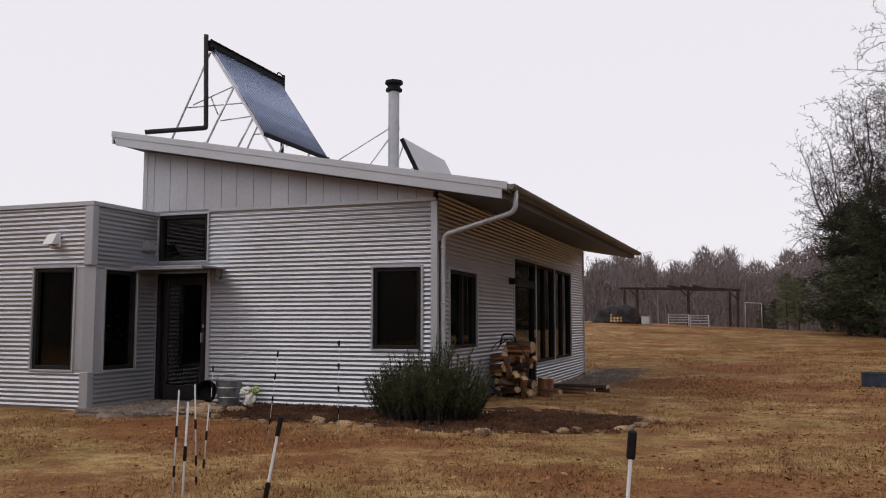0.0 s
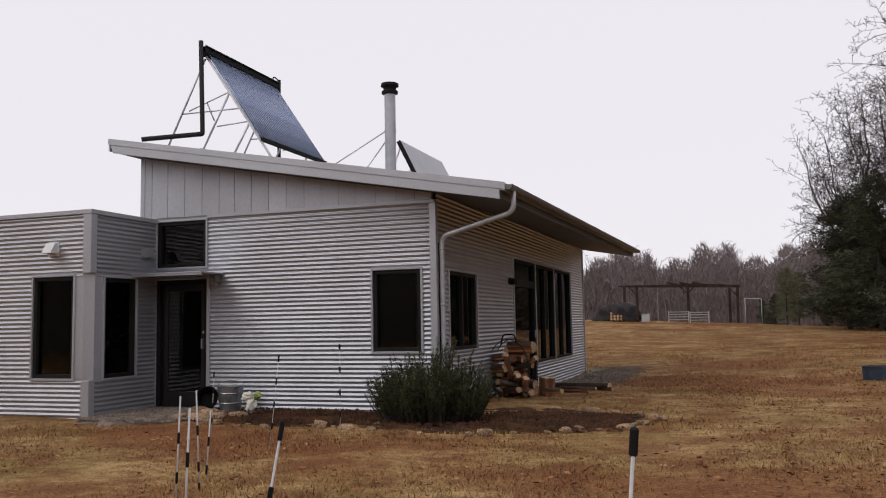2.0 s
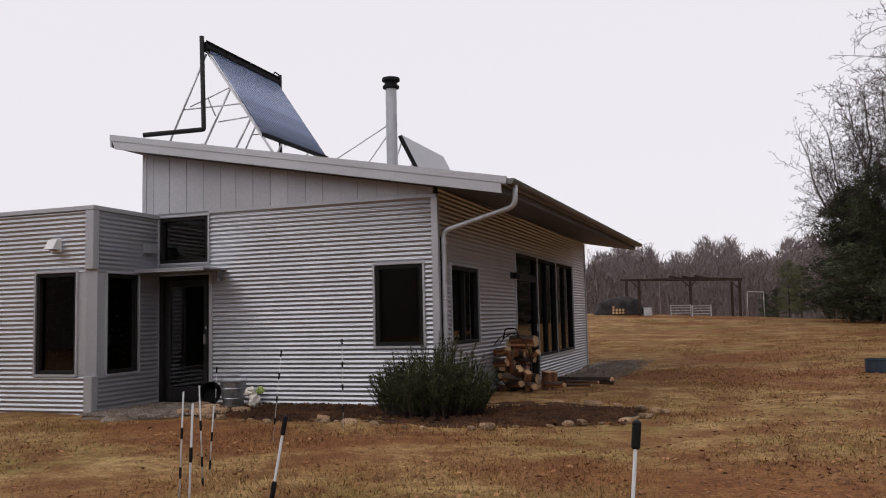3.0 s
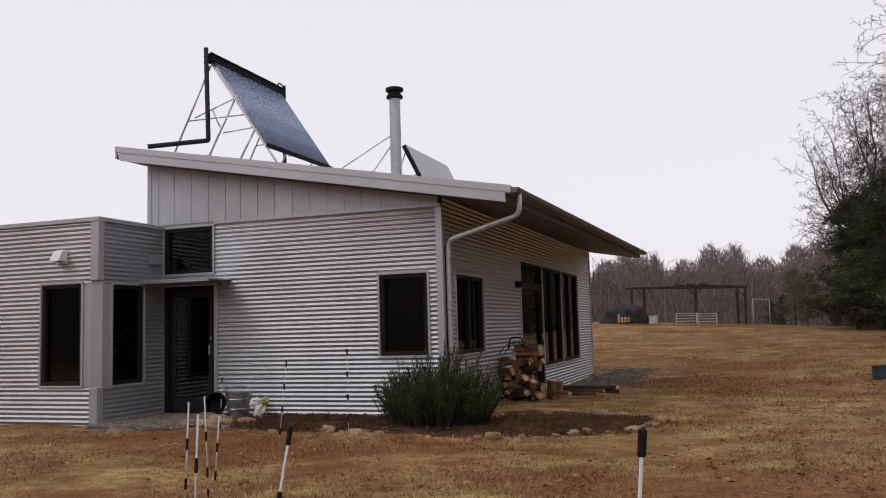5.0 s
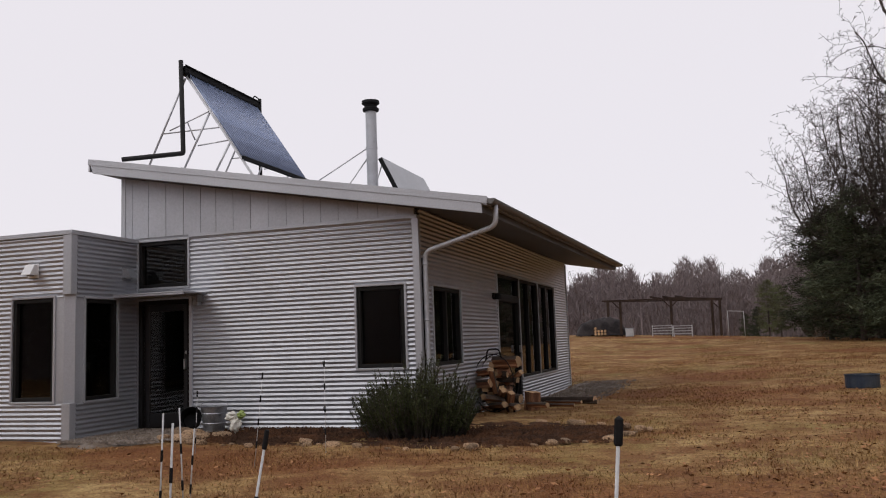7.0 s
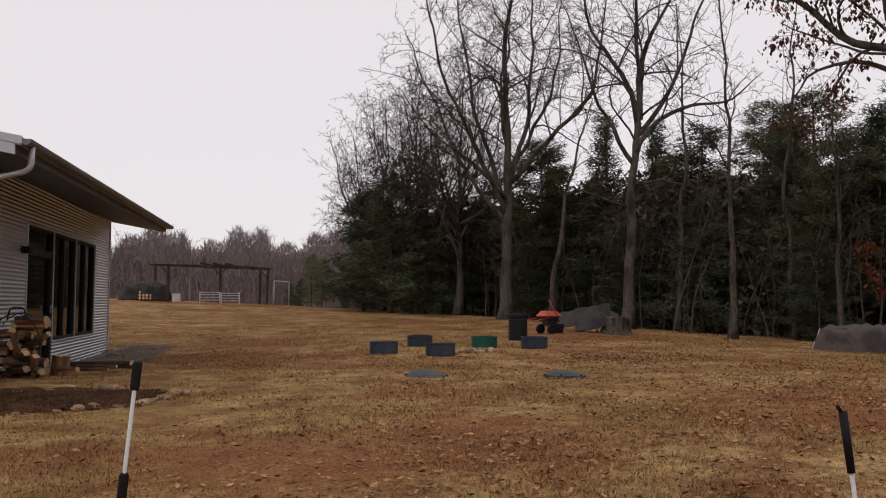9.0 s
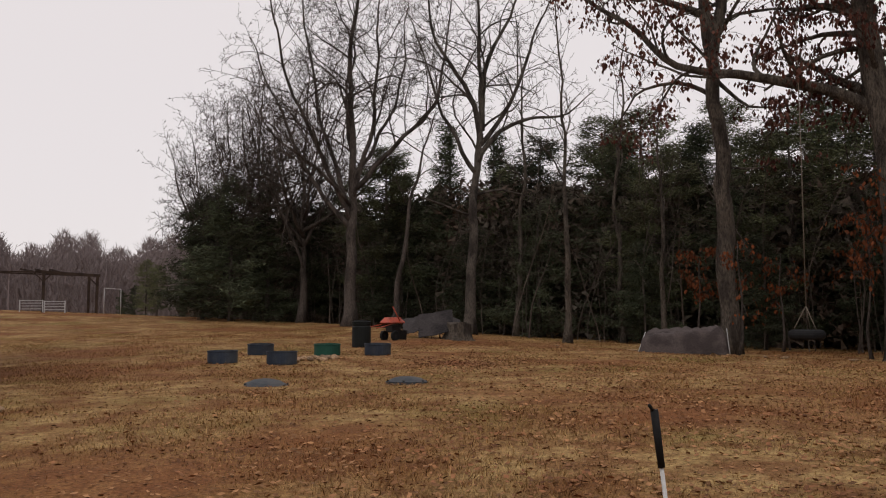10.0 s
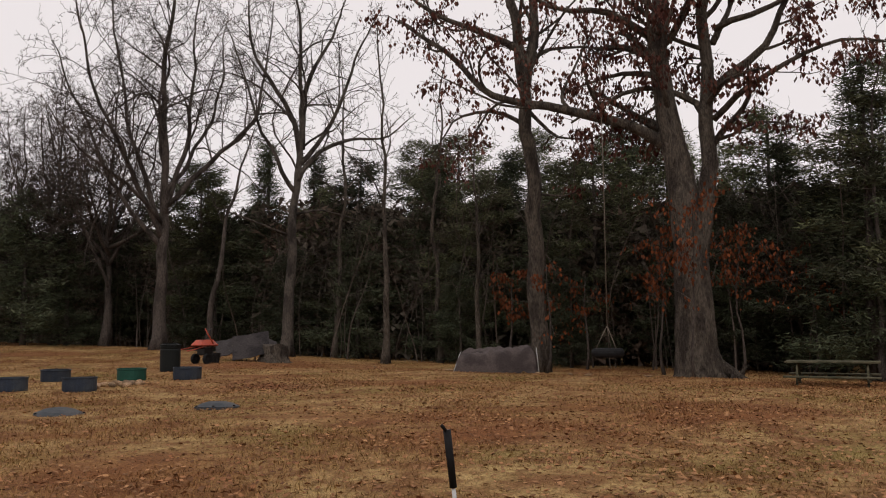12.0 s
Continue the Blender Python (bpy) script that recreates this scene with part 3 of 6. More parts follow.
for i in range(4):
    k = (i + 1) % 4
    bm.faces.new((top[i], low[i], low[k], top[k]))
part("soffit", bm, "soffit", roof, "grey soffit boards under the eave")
for k, (dz0, dz1, out) in enumerate(((0.012, -0.085, 0.02), (-0.087, -0.225, 0.008))):
    bm = bmesh.new()
    x0, x1 = -5.44 + 0.04 * k, 1.19 - 0.08 * k
    quad = [(x0, roof_top(x0, 0) + dz0), (x1, roof_top(x1, 0) + dz0), (x1, roof_top(x1, 0) + dz1), (x0 + 0.05 * k, roof_top(x0, 0) + dz1)]
    f = [bm.verts.new((x, NEAR_Y - out, z)) for x, z in quad]
    g = [bm.verts.new((x, NEAR_Y - 0.001 if k == 0 else NEAR_Y + 0.028, z)) for x, z in quad]
    bm.faces.new(f[::-1])
    for i in range(4):
        j = (i + 1) % 4
        bm.faces.new((f[i], f[j], g[j], g[i]))
    part("fascia", bm, "trim_metal", roof, "folded zinc fascia")
part("verge", bar((-5.43, NEAR_Y, roof_top(-5.43, 0) - 0.09), (-5.43, FAR_Y, roof_top(-5.43, FAR_Y) - 0.09), 0.03, 0.2), "trim_metal", roof)
for i in range(12):
    y = NEAR_Y + 0.6 + i * 1.05
    part("seam", bar((-5.40, y, roof_top(-5.40, y) + 0.015), (1.16, y, roof_top(1.16, y) + 0.015), 0.03, 0.03), "trim_metal", roof)
# half-round gutter along the eave
bm = bmesh.new()
rows_ = []
for e, (x, y) in enumerate(((1.235, NEAR_Y - 0.01), (1.515, FAR_Y + 0.02))):
    zc = roof_top(1.19 if e == 0 else 1.47, y) - 0.02
    outer = [bm.verts.new((x + 0.06 * math.cos(a), y, zc + 0.075 * math.sin(a))) for a in np.linspace(math.pi, 2 * math.pi, 9)]
    inner = [bm.verts.new((x + 0.054 * math.cos(a), y, zc + 0.069 * math.sin(a))) for a in np.linspace(2 * math.pi, math.pi, 9)]
    rows_.append(outer + inner)
for i in range(18):
    j = (i + 1) % 18
    bm.faces.new((rows_[0][i], rows_[0][j], rows_[1][j], rows_[1][i]))
bm.faces.new(rows_[0][:9])
bm.faces.new(rows_[1][:9][::-1])
part("gutter", bm, "gutter", house, "weathered half-round gutter")


def rounded(points, r=0.09, n=5):
    """A path with its corners rounded."""
    pts = [Vector(p) for p in points]
    out = [pts[0]]
    for a, b, c in zip(pts, pts[1:], pts[2:]):
        u, w = (a - b).normalized() * r, (c - b).normalized() * r
        for i in range(n + 1):
            t = i / n
            out.append((b + u) * (1 - t) ** 2 + b * 2 * t * (1 - t) + (b + w) * t * t)
    return out + [pts[-1]]


path = rounded([(1.245, -0.20, 3.03), (1.245, -0.20, 2.74), (0.10, 0.06, 2.48), (0.10, 0.06, 0.02), (0.16, 0.02, -0.03)], 0.12)
down = tubes("downpipe", [[(p, 0.037) for p in path]], "pipe_metal", house, 12, "galvanised round downpipe")
for z in (0.5, 1.5, 2.3):
    tubes("clip", [[((0.10, 0.06, z - 0.015), 0.042), ((0.10, 0.06, z + 0.015), 0.042)]], "pipe_metal", down, 12)
tubes("conduit", [[((0.045, 0.028 + 0.06, 0.1), 0.012), ((0.045, 0.028 + 0.06, 2.4), 0.012)]], "black", house, 6, "thin dark conduit")

# ---- roof things ----
collector = empty("solar_collector", pose(-4.54, 0.9, roof_top(-4.54, 0.9)), "solar water heater of blue vacuum tubes on an aluminium frame", "solar panel")
CB = collector.matrix_basis.translation


def cl(x, y, z):
    return Vector((x, y, z)) - CB


CT, CBOT, CY0, CY1 = Vector((-4.54, 0, 6.08)), Vector((-3.40, 0, 4.40)), 0.92, 3.22
N_T = 28
first_tube = None
for i in range(N_T):
    y = CY0 + 0.04 + (CY1 - CY0 - 0.08) * i / (N_T - 1)
    if first_tube is None:
        a, b = CT + (CBOT - CT) * 0.05, CBOT
        first_tube = tubes("vacuum_tube", [[(a - CB + Vector((0, CB.y, 0)), 0.0225), (b - CB + Vector((0, CB.y, 0)), 0.0225)]], "tube_glass", collector, 8, "dark blue glass tube")
        first_tube.matrix_basis = Matrix.Translation((0, y - CB.y, 0))
    else:
        shared("vacuum_tube", first_tube, collector, Matrix.Translation((0, y - CB.y, 0)))
part("header", bar(cl(CT.x, CY0 - 0.06, CT.z), cl(CT.x, CY1 + 0.06, CT.z), 0.10, 0.12, bevel=0.03), "black", collector, "black insulated manifold")
part("foot_rail", bar(cl(CBOT.x, CY0 - 0.02, CBOT.z), cl(CBOT.x, CY1 + 0.02, CBOT.z), 0.035, 0.055, bevel=0.008), "black", collector, "dark lower rail")
under = Vector((-0.05, 0, -0.04))
for y in (CY0, CY1 - 0.08):
    P = lambda x, z: cl(x, y, z)
    foot = lambda x: P(x, roof_top(x, y) + 0.01)
    part("rail", bar(P(-4.58, 6.06), P(-3.21, 4.06), 0.035, 0.035), "alu", collector, "aluminium rail")
    for x0, z0, x1 in ((-4.55, 5.95, -5.38), (-4.05, 5.29, -4.66), (-3.66, 4.70, -4.03)):
        rod("leg", P(x0, z0), foot(x1), 0.018, "alu", collector)
        part("shoe", bar(foot(x1 - 0.06), foot(x1 + 0.06), 0.05, 0.03), "alu", collector)
    for x0, z0, x1, z1 in ((-5.04, 5.0, -3.86, 4.985), (-4.88, 5.04, -4.05, 5.30), (-4.30, 4.71, -3.68, 4.74), (-4.36, 4.82, -4.52, 5.16)):
        rod("brace", P(x0, z0), P(x1, z1), 0.012, "alu", collector)
tubes("supply_pipe", [[(cl(*p), 0.042) for p in rounded([(-4.575, 0.82, 6.24), (-4.53, 0.82, 4.58), (-5.40, 0.32, 4.46)], 0.03)]], "black_foam", collector, 10, "black foam-covered pipe")
tubes("supply_pipe", [[(cl(*p), 0.014) for p in ((-4.57, 0.82, 6.1), (-4.54, 0.88, 6.1))]], "black_foam", collector, 8)
tubes("return_pipe", [[(cl(*p), 0.036) for p in ((-4.50, CY1 + 0.12, 6.22), (-4.50, CY1 + 0.12, 4.3))]], "black_foam", collector, 10, "black foam-covered pipe")
tubes("vent_loop", [[(cl(*p), 0.014) for p in rounded([(-4.54, CY1 - 0.1, 6.1), (-4.54, CY1 - 0.02, 6.26), (-4.50, CY1 + 0.12, 6.2)], 0.05)]], "black_foam", collector, 8)
part("loose_rail", bar(cl(-4.2, 0.3, roof_top(-4.2, 0.3) + 0.10), cl(-3.75, 0.4, roof_top(-3.75, 0.4) + 0.05), 0.04, 0.03), "alu", collector)

flue_z = roof_top(-1.92, 3.0)
flue = empty("stove_pipe", pose(-1.92, 3.0, flue_z), "pale insulated stove chimney pipe with a black cap", "chimney")
part("pipe", lathe([(0.104, -0.05), (0.104, 1.12), (0.11, 1.12), (0.11, 1.17), (0.104, 1.17), (0.104, 1.86)], 20), "pipe_metal", flue)
part("cap", lathe([(0.10, 1.84), (0.155, 1.86), (0.155, 1.90), (0.12, 1.93), (0.12, 1.97), (0.17, 2.0), (0.165, 2.05), (0.0, 2.07)], 20), "black", flue, "black rain cap")
part("flashing", lathe([(0.2, -0.05), (0.2, 0.03), (0.106, 0.09)], 20), "trim_metal", flue)
for q in ((-1.72, 0.0), (-0.55, -0.4), (-0.40, 0.9)):
    rod("guy_rod", (-0.06, 0, 1.17 if q[1] == 0 else 1.0), (q[0], q[1], roof_top(-1.92 + q[0], 3.0 + q[1]) - flue_z + 0.01), 0.012, "alu", flue)

panel = empty("flat_collector", pose(-2.2, 4.0, roof_top(-2.2, 4.0)), "grey flat solar collector leaning on a frame on the roof", "solar panel")
pb = panel.matrix_basis.translation
pa, pbm = Vector((0, 0, 4.86 - pb.z)), Vector((0.56, 0, 3.74 - pb.z))
bm = bmesh.new()
nrm = Vector((1.12, 0, 0.56)).normalized()
for y0, y1 in ((0, 2.5),):
    vs = [bm.verts.new(p + Vector((0, y, 0)) + nrm * o) for o in (0.0, 0.08) for p, y in ((pa, y0), (pa, y1), (pbm, y1), (pbm, y0))]
    for f in ((0, 1, 2, 3), (7, 6, 5, 4), (0, 4, 5, 1), (1, 5, 6, 2), (2, 6, 7, 3), (3, 7, 4, 0)):
        bm.faces.new([vs[i] for i in f])
part("face", bm, "panel_face", panel, "dull grey glazed face")
part("edge_frame", bar(pa + Vector((0, -0.012, 0)) + nrm * 0.04, pbm + Vector((0, -0.012, 0)) + nrm * 0.04, 0.02, 0.085), "black", panel)
for y in (0.05, 2.4):
    rod("leg", pa + Vector((0.05, y, -0.1)), (-0.3, y, roof_top(-2.5, 4 + y) - pb.z), 0.014, "alu", panel)
    rod("brace", pa.lerp(pbm, 0.5) + Vector((0, y, 0)), (-0.15, y, 0.15), 0.012, "alu", panel)
# ---- trees ----
rng = random.Random(11)


def wander(p, d, length, r0, r1, bend, lift, step, rnd):
    """A crooked tapering path whose bends carry on from step to step."""
    n = max(2, int(length / step))
    out = [(p.copy(), r0)]
    turn = Vector((0, 0, 0))
    for i in range(n):
        turn = turn * 0.55 + Vector((rnd.gauss(0, bend), rnd.gauss(0, bend), rnd.gauss(0, bend)))
        d = (d + turn + Vector((0, 0, lift))).normalized()
        p = p + d * (length / n)
        out.append((p.copy(), r0 + (r1 - r0) * (i + 1) / n))
    return out, d


def sprout(path, level, rnd, out, density, spread, lift, min_r, scale):
    """Side branches along a path, each with its own twigs; long limbs low down, short ones at the tip."""
    if level == 0:
        return
    total = sum((b[0] - a[0]).length for a, b in zip(path, path[1:]))
    count = max(2, int(total * density))
    n = len(path) - 1
    around = rnd.uniform(0, 6.283)
    for k in range(count):
        t = (0.14 + 0.86 * (k + rnd.random()) / count) * n
        i = min(int(t), n - 1)
        a, b = path[i], path[i + 1]
        f = t - i
        p, r = a[0].lerp(b[0], f), a[1] + (b[1] - a[1]) * f
        d = (b[0] - a[0]).normalized()
        u = d.cross(Vector((0.37, 0.91, 0.19)))
        if u.length < 0.05:
            continue
        u.normalize()
        around += 2.4 + rnd.gauss(0, 0.5)
        side = u * math.cos(around) + d.cross(u) * math.sin(around)
        lean = spread * rnd.uniform(0.65, 1.35)
        nd = (d * math.cos(lean) + side * math.sin(lean) + Vector((0, 0, lift))).normalized()
        ln = scale * total * rnd.uniform(0.22, 0.52) * (1.2 - 0.65 * t / n)
        rr = max(min_r, r * rnd.uniform(0.34, 0.56))
        child, _ = wander(p, nd, ln, rr, max(min_r * 0.6, rr * 0.3), 0.17 if rr > 0.02 else 0.24, 0.025, max(0.2, ln / (8 if rr > 0.02 else 4)), rnd)
        out.append(child)
        sprout(child, level - 1, rnd, out, density * 1.45, spread, lift, min_r, scale)


def leader(points, r0, r1, rnd, wobble=0.10):
    """A main stem that curves through given points and sways a little between them."""
    pts = [Vector(p) for p in points]
    k = Vector((rnd.uniform(0, 50), rnd.uniform(0, 50), rnd.uniform(0, 50)))
    out = []
    total = len(pts) - 1
    for i in range(total):
        a, b = pts[i], pts[i + 1]
        before, after = pts[i - 1] if i else a * 2 - b, pts[i + 2] if i + 2 <= total else b * 2 - a
        m = max(3, int((b - a).length / 0.45))
        for j in range(m + (i == total - 1)):
            f = j / m
            q = 0.5 * (2 * a + (b - before) * f + (2 * before - 5 * a + 4 * b - after) * f * f + (3 * a - before - 3 * b + after) * f ** 3)
            sway = noise.noise_vector(q * 0.55 + k) * wobble * 2.2 + noise.noise_vector(q * 1.7 + k) * wobble * 0.7
            r = r0 + (r1 - r0) * (i + f) / total
            ease = 0.0 if i + j == 0 else min(1.0, 0.12 / max(r, 0.02)) if i == 0 else min(1.0, 0.25 / max(r, 0.02))
            out.append((q + Vector((sway.x, sway.y, sway.z * 0.3)) * ease, r * (1 + 0.06 * noise.noise(q * 2.3 + k))))
    return out


def bare_tree(name, label, place, stems, mat, seed, levels=3, density=1.0, spread=0.75, lift=0.10, min_r=0.012, scale=1.0, flare=1.6, face=0.0, group="bare trees at the edge of the wood"):
    """A leafless tree: stems are (points, first radius, last radius) in metres from its foot, x across the view."""
    rnd = random.Random(seed)
    t = empty(name, pose(place[0], place[1], gz(*place) - 0.05, 0, 0, face), label, "tree", group)
    mains = [leader(p, a, b, rnd) for p, a, b in stems]
    first = mains[0]
    for k in range(min(3, len(first))):
        first[k] = (first[k][0], first[k][1] * (flare, 1 + (flare - 1) * 0.3, 1.03)[k])
    v, f = tube_arrays(mains, 14)
    raw("trunk", v, f, mat, t, "", True)
    twigs = []
    for i, m in enumerate(mains):
        cut = m[int(len(m) * (0.36 if i == 0 else 0.10)):]
        if len(cut) > 1:
            sprout(cut, levels, rnd, twigs, density, spread, lift, min_r, scale)
    v, f = tube_arrays(twigs, {"thick": 5, "thin": 3, "limit": 0.03})
    raw("crown", v, f, mat, t, "bare twigs")
    return t, mains + twigs


def leaves_on(name, tree, paths, count, size, mat, seed, r_max, low=-1.0, high=99.0, label="", droop=0.12):
    rnd = random.Random(seed)
    fine = [p for p in paths if p[0][1] < r_max and low < p[-1][0].z < high]
    v, f = [], []
    for _ in range(count):
        p = rnd.choice(fine)
        a = rnd.choice(p)[0] + Vector((rnd.gauss(0, droop), rnd.gauss(0, droop), -abs(rnd.gauss(0, droop))))
        u = Vector((rnd.gauss(0, 1), rnd.gauss(0, 1), rnd.gauss(0, 0.4))).normalized()
        w = u.cross(Vector((rnd.gauss(0, 1), rnd.gauss(0, 1), rnd.gauss(0, 1)))).normalized()
        dn = (Vector((0, 0, -1)) + w * 0.5).normalized()
        s = size * rnd.uniform(0.6, 1.4)
        k = len(v)
        v += [a, a + u * s * 0.32 + dn * s * 0.5, a + dn * s, a - u * s * 0.32 + dn * s * 0.45]
        f.append((k, k + 1, k + 2, k + 3))
    return raw(name, v, f, mat, tree, label)


def at_bearing(az, d):
    return polar(az, d)


def conifer_mesh(seed, height, radius, mat, shape, first=0.06, tufts=230, bare=0.0):
    """Trunk and needle crown arrays of an evergreen."""
    rnd = random.Random(seed)
    trunk = [[(Vector((rnd.gauss(0, 0.03) * z, rnd.gauss(0, 0.03) * z, height * z)), 0.02 + 0.014 * height * (1 - z)) for z in (0, 0.25, 0.5, 0.75, 0.97)]]
    v, f, limbs = [], [], []
    n = int(height * 11)
    for i in range(n):
        z = first + (1 - first) * (i + rnd.random()) / n
        reach = radius * shape(z) * rnd.uniform(0.55, 1.2)
        a = rnd.uniform(0, 2 * math.pi)
        d = Vector((math.cos(a), math.sin(a), rnd.uniform(-0.15, 0.35)))
        base = Vector((0, 0, height * z))
        limbs.append([(base, 0.025), (base + d * reach * 0.9, 0.006)])
        for _ in range(max(4, int(tufts * (0.35 + reach / radius)))):
            t = rnd.uniform(bare, 1.0) ** 0.7
            c = base + d * reach * t + Vector((rnd.gauss(0, 0.16), rnd.gauss(0, 0.16), rnd.gauss(-0.04, 0.12))) * (0.6 + 0.5 * radius / 2)
            u = (d + Vector((rnd.gauss(0, 0.8), rnd.gauss(0, 0.8), rnd.gauss(0, 0.6)))).normalized()
            w = u.cross(Vector((rnd.gauss(0, 1), rnd.gauss(0, 1), rnd.gauss(0, 1)))).normalized()
            s = rnd.uniform(0.08, 0.225)
            k = len(v)
            v += [c - u * s * 0.3 + w * s * 0.13, c - u * s * 0.3 - w * s * 0.13, c + u * s]
            f.append((k, k + 1, k + 2))
    return trunk, limbs, v, f


def conifer(name, label, seed, height, radius, mat, shape, **kw):
    trunk, limbs, v, f = conifer_mesh(seed, height, radius, mat, shape, **kw)
    t = empty(name, Matrix(), label, "tree", "evergreens of the wood")
    tv, tf = tube_arrays(trunk + limbs, {"thick": 8, "thin": 3, "limit": 0.03})
    raw("trunk", tv, tf, "bark_dark", t, "", True)
    raw("crown", v, f, mat, t, "dark evergreen needles")
    return t


cedar_shape = lambda z: 0.25 + 0.95 * (1 - z) ** 0.6 * min(1, z * 9 + 0.45)
pine_shape = lambda z: 0.25 + 1.0 * math.sin(min(1, max(0.0, (z - 0.05) / 0.95)) * math.pi) ** 0.7
spruce_shape = lambda z: 0.12 + 1.0 * (1 - z)
kinds = [
    conifer("cedar_tree", "dense dark red cedar at the edge of the wood", 1, 7.5, 2.0, "needle", cedar_shape, tufts=165),
    conifer("cedar_tree", "dense dark red cedar at the edge of the wood", 2, 9.5, 1.9, "needle", cedar_shape, tufts=165),
    conifer("pine_tree", "green pine with an open tufted crown", 3, 13.0, 2.0, "needle_pine", pine_shape, first=0.30, tufts=140, bare=0.3),
    conifer("pine_tree", "green pine with an open tufted crown", 4, 10.5, 2.0, "needle_pine", pine_shape, first=0.2, tufts=145, bare=0.2),
    conifer("spruce_tree", "dark conical evergreen in the wood", 5, 11.0, 2.3, "needle", spruce_shape, tufts=165),
]
CONIFERS = [  # kind, bearing, distance, size
    (0, -6.4, 49, 0.86), (0, -8.2, 47, 0.95), (1, -10.6, 48, 0.75), (0, -13.2, 50, 0.9), (3, -18.6, 45, 0.84), (0, -19.6, 44, 0.8), (1, -19.0, 46, 0.9),
    (4, -23.0, 44, 0.90), (3, -27.5, 43, 0.75), (2, -33.6, 44, 0.80), (0, -29.0, 39, 0.75), (1, -34.5, 39, 0.8), (3, -37.3, 37, 0.72), (4, -39.0, 38, 0.70),
    (1, -41.5, 36, 0.62), (3, -45.2, 36, 0.80), (4, -47.6, 37, 0.78), (1, -50.5, 34, 0.6), (0, -54.0, 33, 0.78), (4, -57.0, 34, 0.7), (1, -59.5, 31, 0.62),
    (4, -62.0, 30, 0.85), (3, -64.8, 31, 0.95), (0, -68, 30, 0.9), (4, -72, 32, 0.9), (0, -6.6, 68, 1.15), (1, -7.4, 78, 1.1), (0, -24.5, 40, 0.6), (0, -36, 35, 0.5), (0, -43.5, 33, 0.5), (1, -15.0, 52, 0.8),
    (3, -36.0, 41, 0.95), (2, -41.2, 43, 0.82), (3, -47.2, 40, 0.98), (4, -39.6, 39, 0.80), (1, -29.2, 42, 0.95), (4, -26.0, 44, 0.86), (3, -50.0, 39, 0.90), (1, -43.8, 40, 0.90), (1, -34.0, 41, 0.92), (3, -56.5, 36, 0.9)]
for i, (k, a, d, s) in enumerate(CONIFERS):
    d, s = d - 2.5, s * 1.05
    x, y = polar(a, d)
    m = pose(x, y, gz(x, y) - 0.1, 0, 0, i * 67) @ Matrix.Diagonal((s * 1.2, s * 1.2, s, 1))
    c = copy_thing(kinds[k], pose(0, 0, 0))
    c.matrix_basis = m
for k, (a, d, s) in enumerate(((-21.4, 45, 1.0), (-30.5, 45, 0.72), (-52.0, 37, 0.60), (-66.5, 33, 0.9), (-55.5, 36, 0.7))):
    x, y = polar(a, d)
    kinds[k].matrix_basis = pose(x, y, gz(x, y) - 0.1, 0, 0, 31 * k) @ Matrix.Diagonal((s, s, s, 1))

# the deep wood behind: trunks and dense dark scrub that nobody could count
v, f = [], []
stems = []
for _ in range(84000):
    a = rng.uniform(-80, -5.5)
    edge = float(np.interp(a, [-80, -62, -43, -25, -16, -4], [28, 30, 33, 38, 46, 53]))
    d = edge + rng.random() ** 1.2 * 18
    top = float(np.interp(a, [-80, -60, -45, -28, -14, -7, -5], [7.5, 6.6, 6.0, 7.2, 6.8, 5.0, 3.2]))
    z = top * rng.random() ** 0.9
    x, y = polar(a, d)
    c = Vector((x, y, gz(x, y) + z))
    u = Vector((rng.gauss(0, 1), rng.gauss(0, 1), rng.gauss(0, 0.8))).normalized()
    w = u.cross(Vector((rng.gauss(0, 1), rng.gauss(0, 1), rng.gauss(0, 1)))).normalized()
    s = rng.uniform(0.16, 0.42)
    k = len(v)
    v += [c - u * s * 0.5 + w * s * 0.3, c - u * s * 0.5 - w * s * 0.3, c + u * s * 0.7]
    f.append((k, k + 1, k + 2))
bank_v, bank_f = [], []
for i in range(121):
    a = -85 + i * 80 / 120
    d = float(np.interp(a, [-80, -62, -43, -25, -16, -4], [46, 48, 51, 56, 64, 68]))
    x, y = polar(a, d)
    top = float(np.interp(a, [-80, -60, -45, -28, -14, -7, -5.6, -5], [9.5, 9.0, 8.6, 9.6, 9.0, 8.2, 7.0, 3.2])) * (0.95 + 0.25 * noise.noise(Vector((a * 0.7, 0, 0))))
    for k in range(7):
        q = k / 6
        j = noise.noise(Vector((a * 0.9, k, 4))) * 1.2
        bank_v.append((x + j, y + j, -1.2 + (top + 1.2) * q))
for i in range(120):
    for k in range(6):
        b = i * 7 + k
        bank_f.append((b, b + 7, b + 8, b + 1))
tagged(raw("backdrop", bank_v, bank_f, "wood_mass"), "dark depth of the wood behind the trees", "woods", kind="structure")
tagged(raw("undergrowth", v, f, "wood_mass"), "dense dark undergrowth filling the wood", "undergrowth", kind="stuff")
for _ in range(230):
    a = rng.uniform(-78, -9)
    edge = float(np.interp(a, [-80, -62, -43, -25, -16, -4], [26, 27, 30, 34, 43, 50]))
    d = edge + rng.random() * 7
    x, y = polar(a, d)
    p, _ = wander(Vector((x, y, gz(x, y) - 0.1)), Vector((rng.gauss(0, 0.05), 0, 1)), rng.uniform(3.5, 9.5), rng.uniform(0.012, 0.042), 0.008, 0.075, 0.05, 0.7, rng)
    stems.append(p)
    sprout(p[2:], 2, rng, stems, 1.2, 1.25, -0.02, 0.006, 1.15)
sv, sf = tube_arrays(stems, {"thick": 6, "thin": 3, "limit": 0.03})
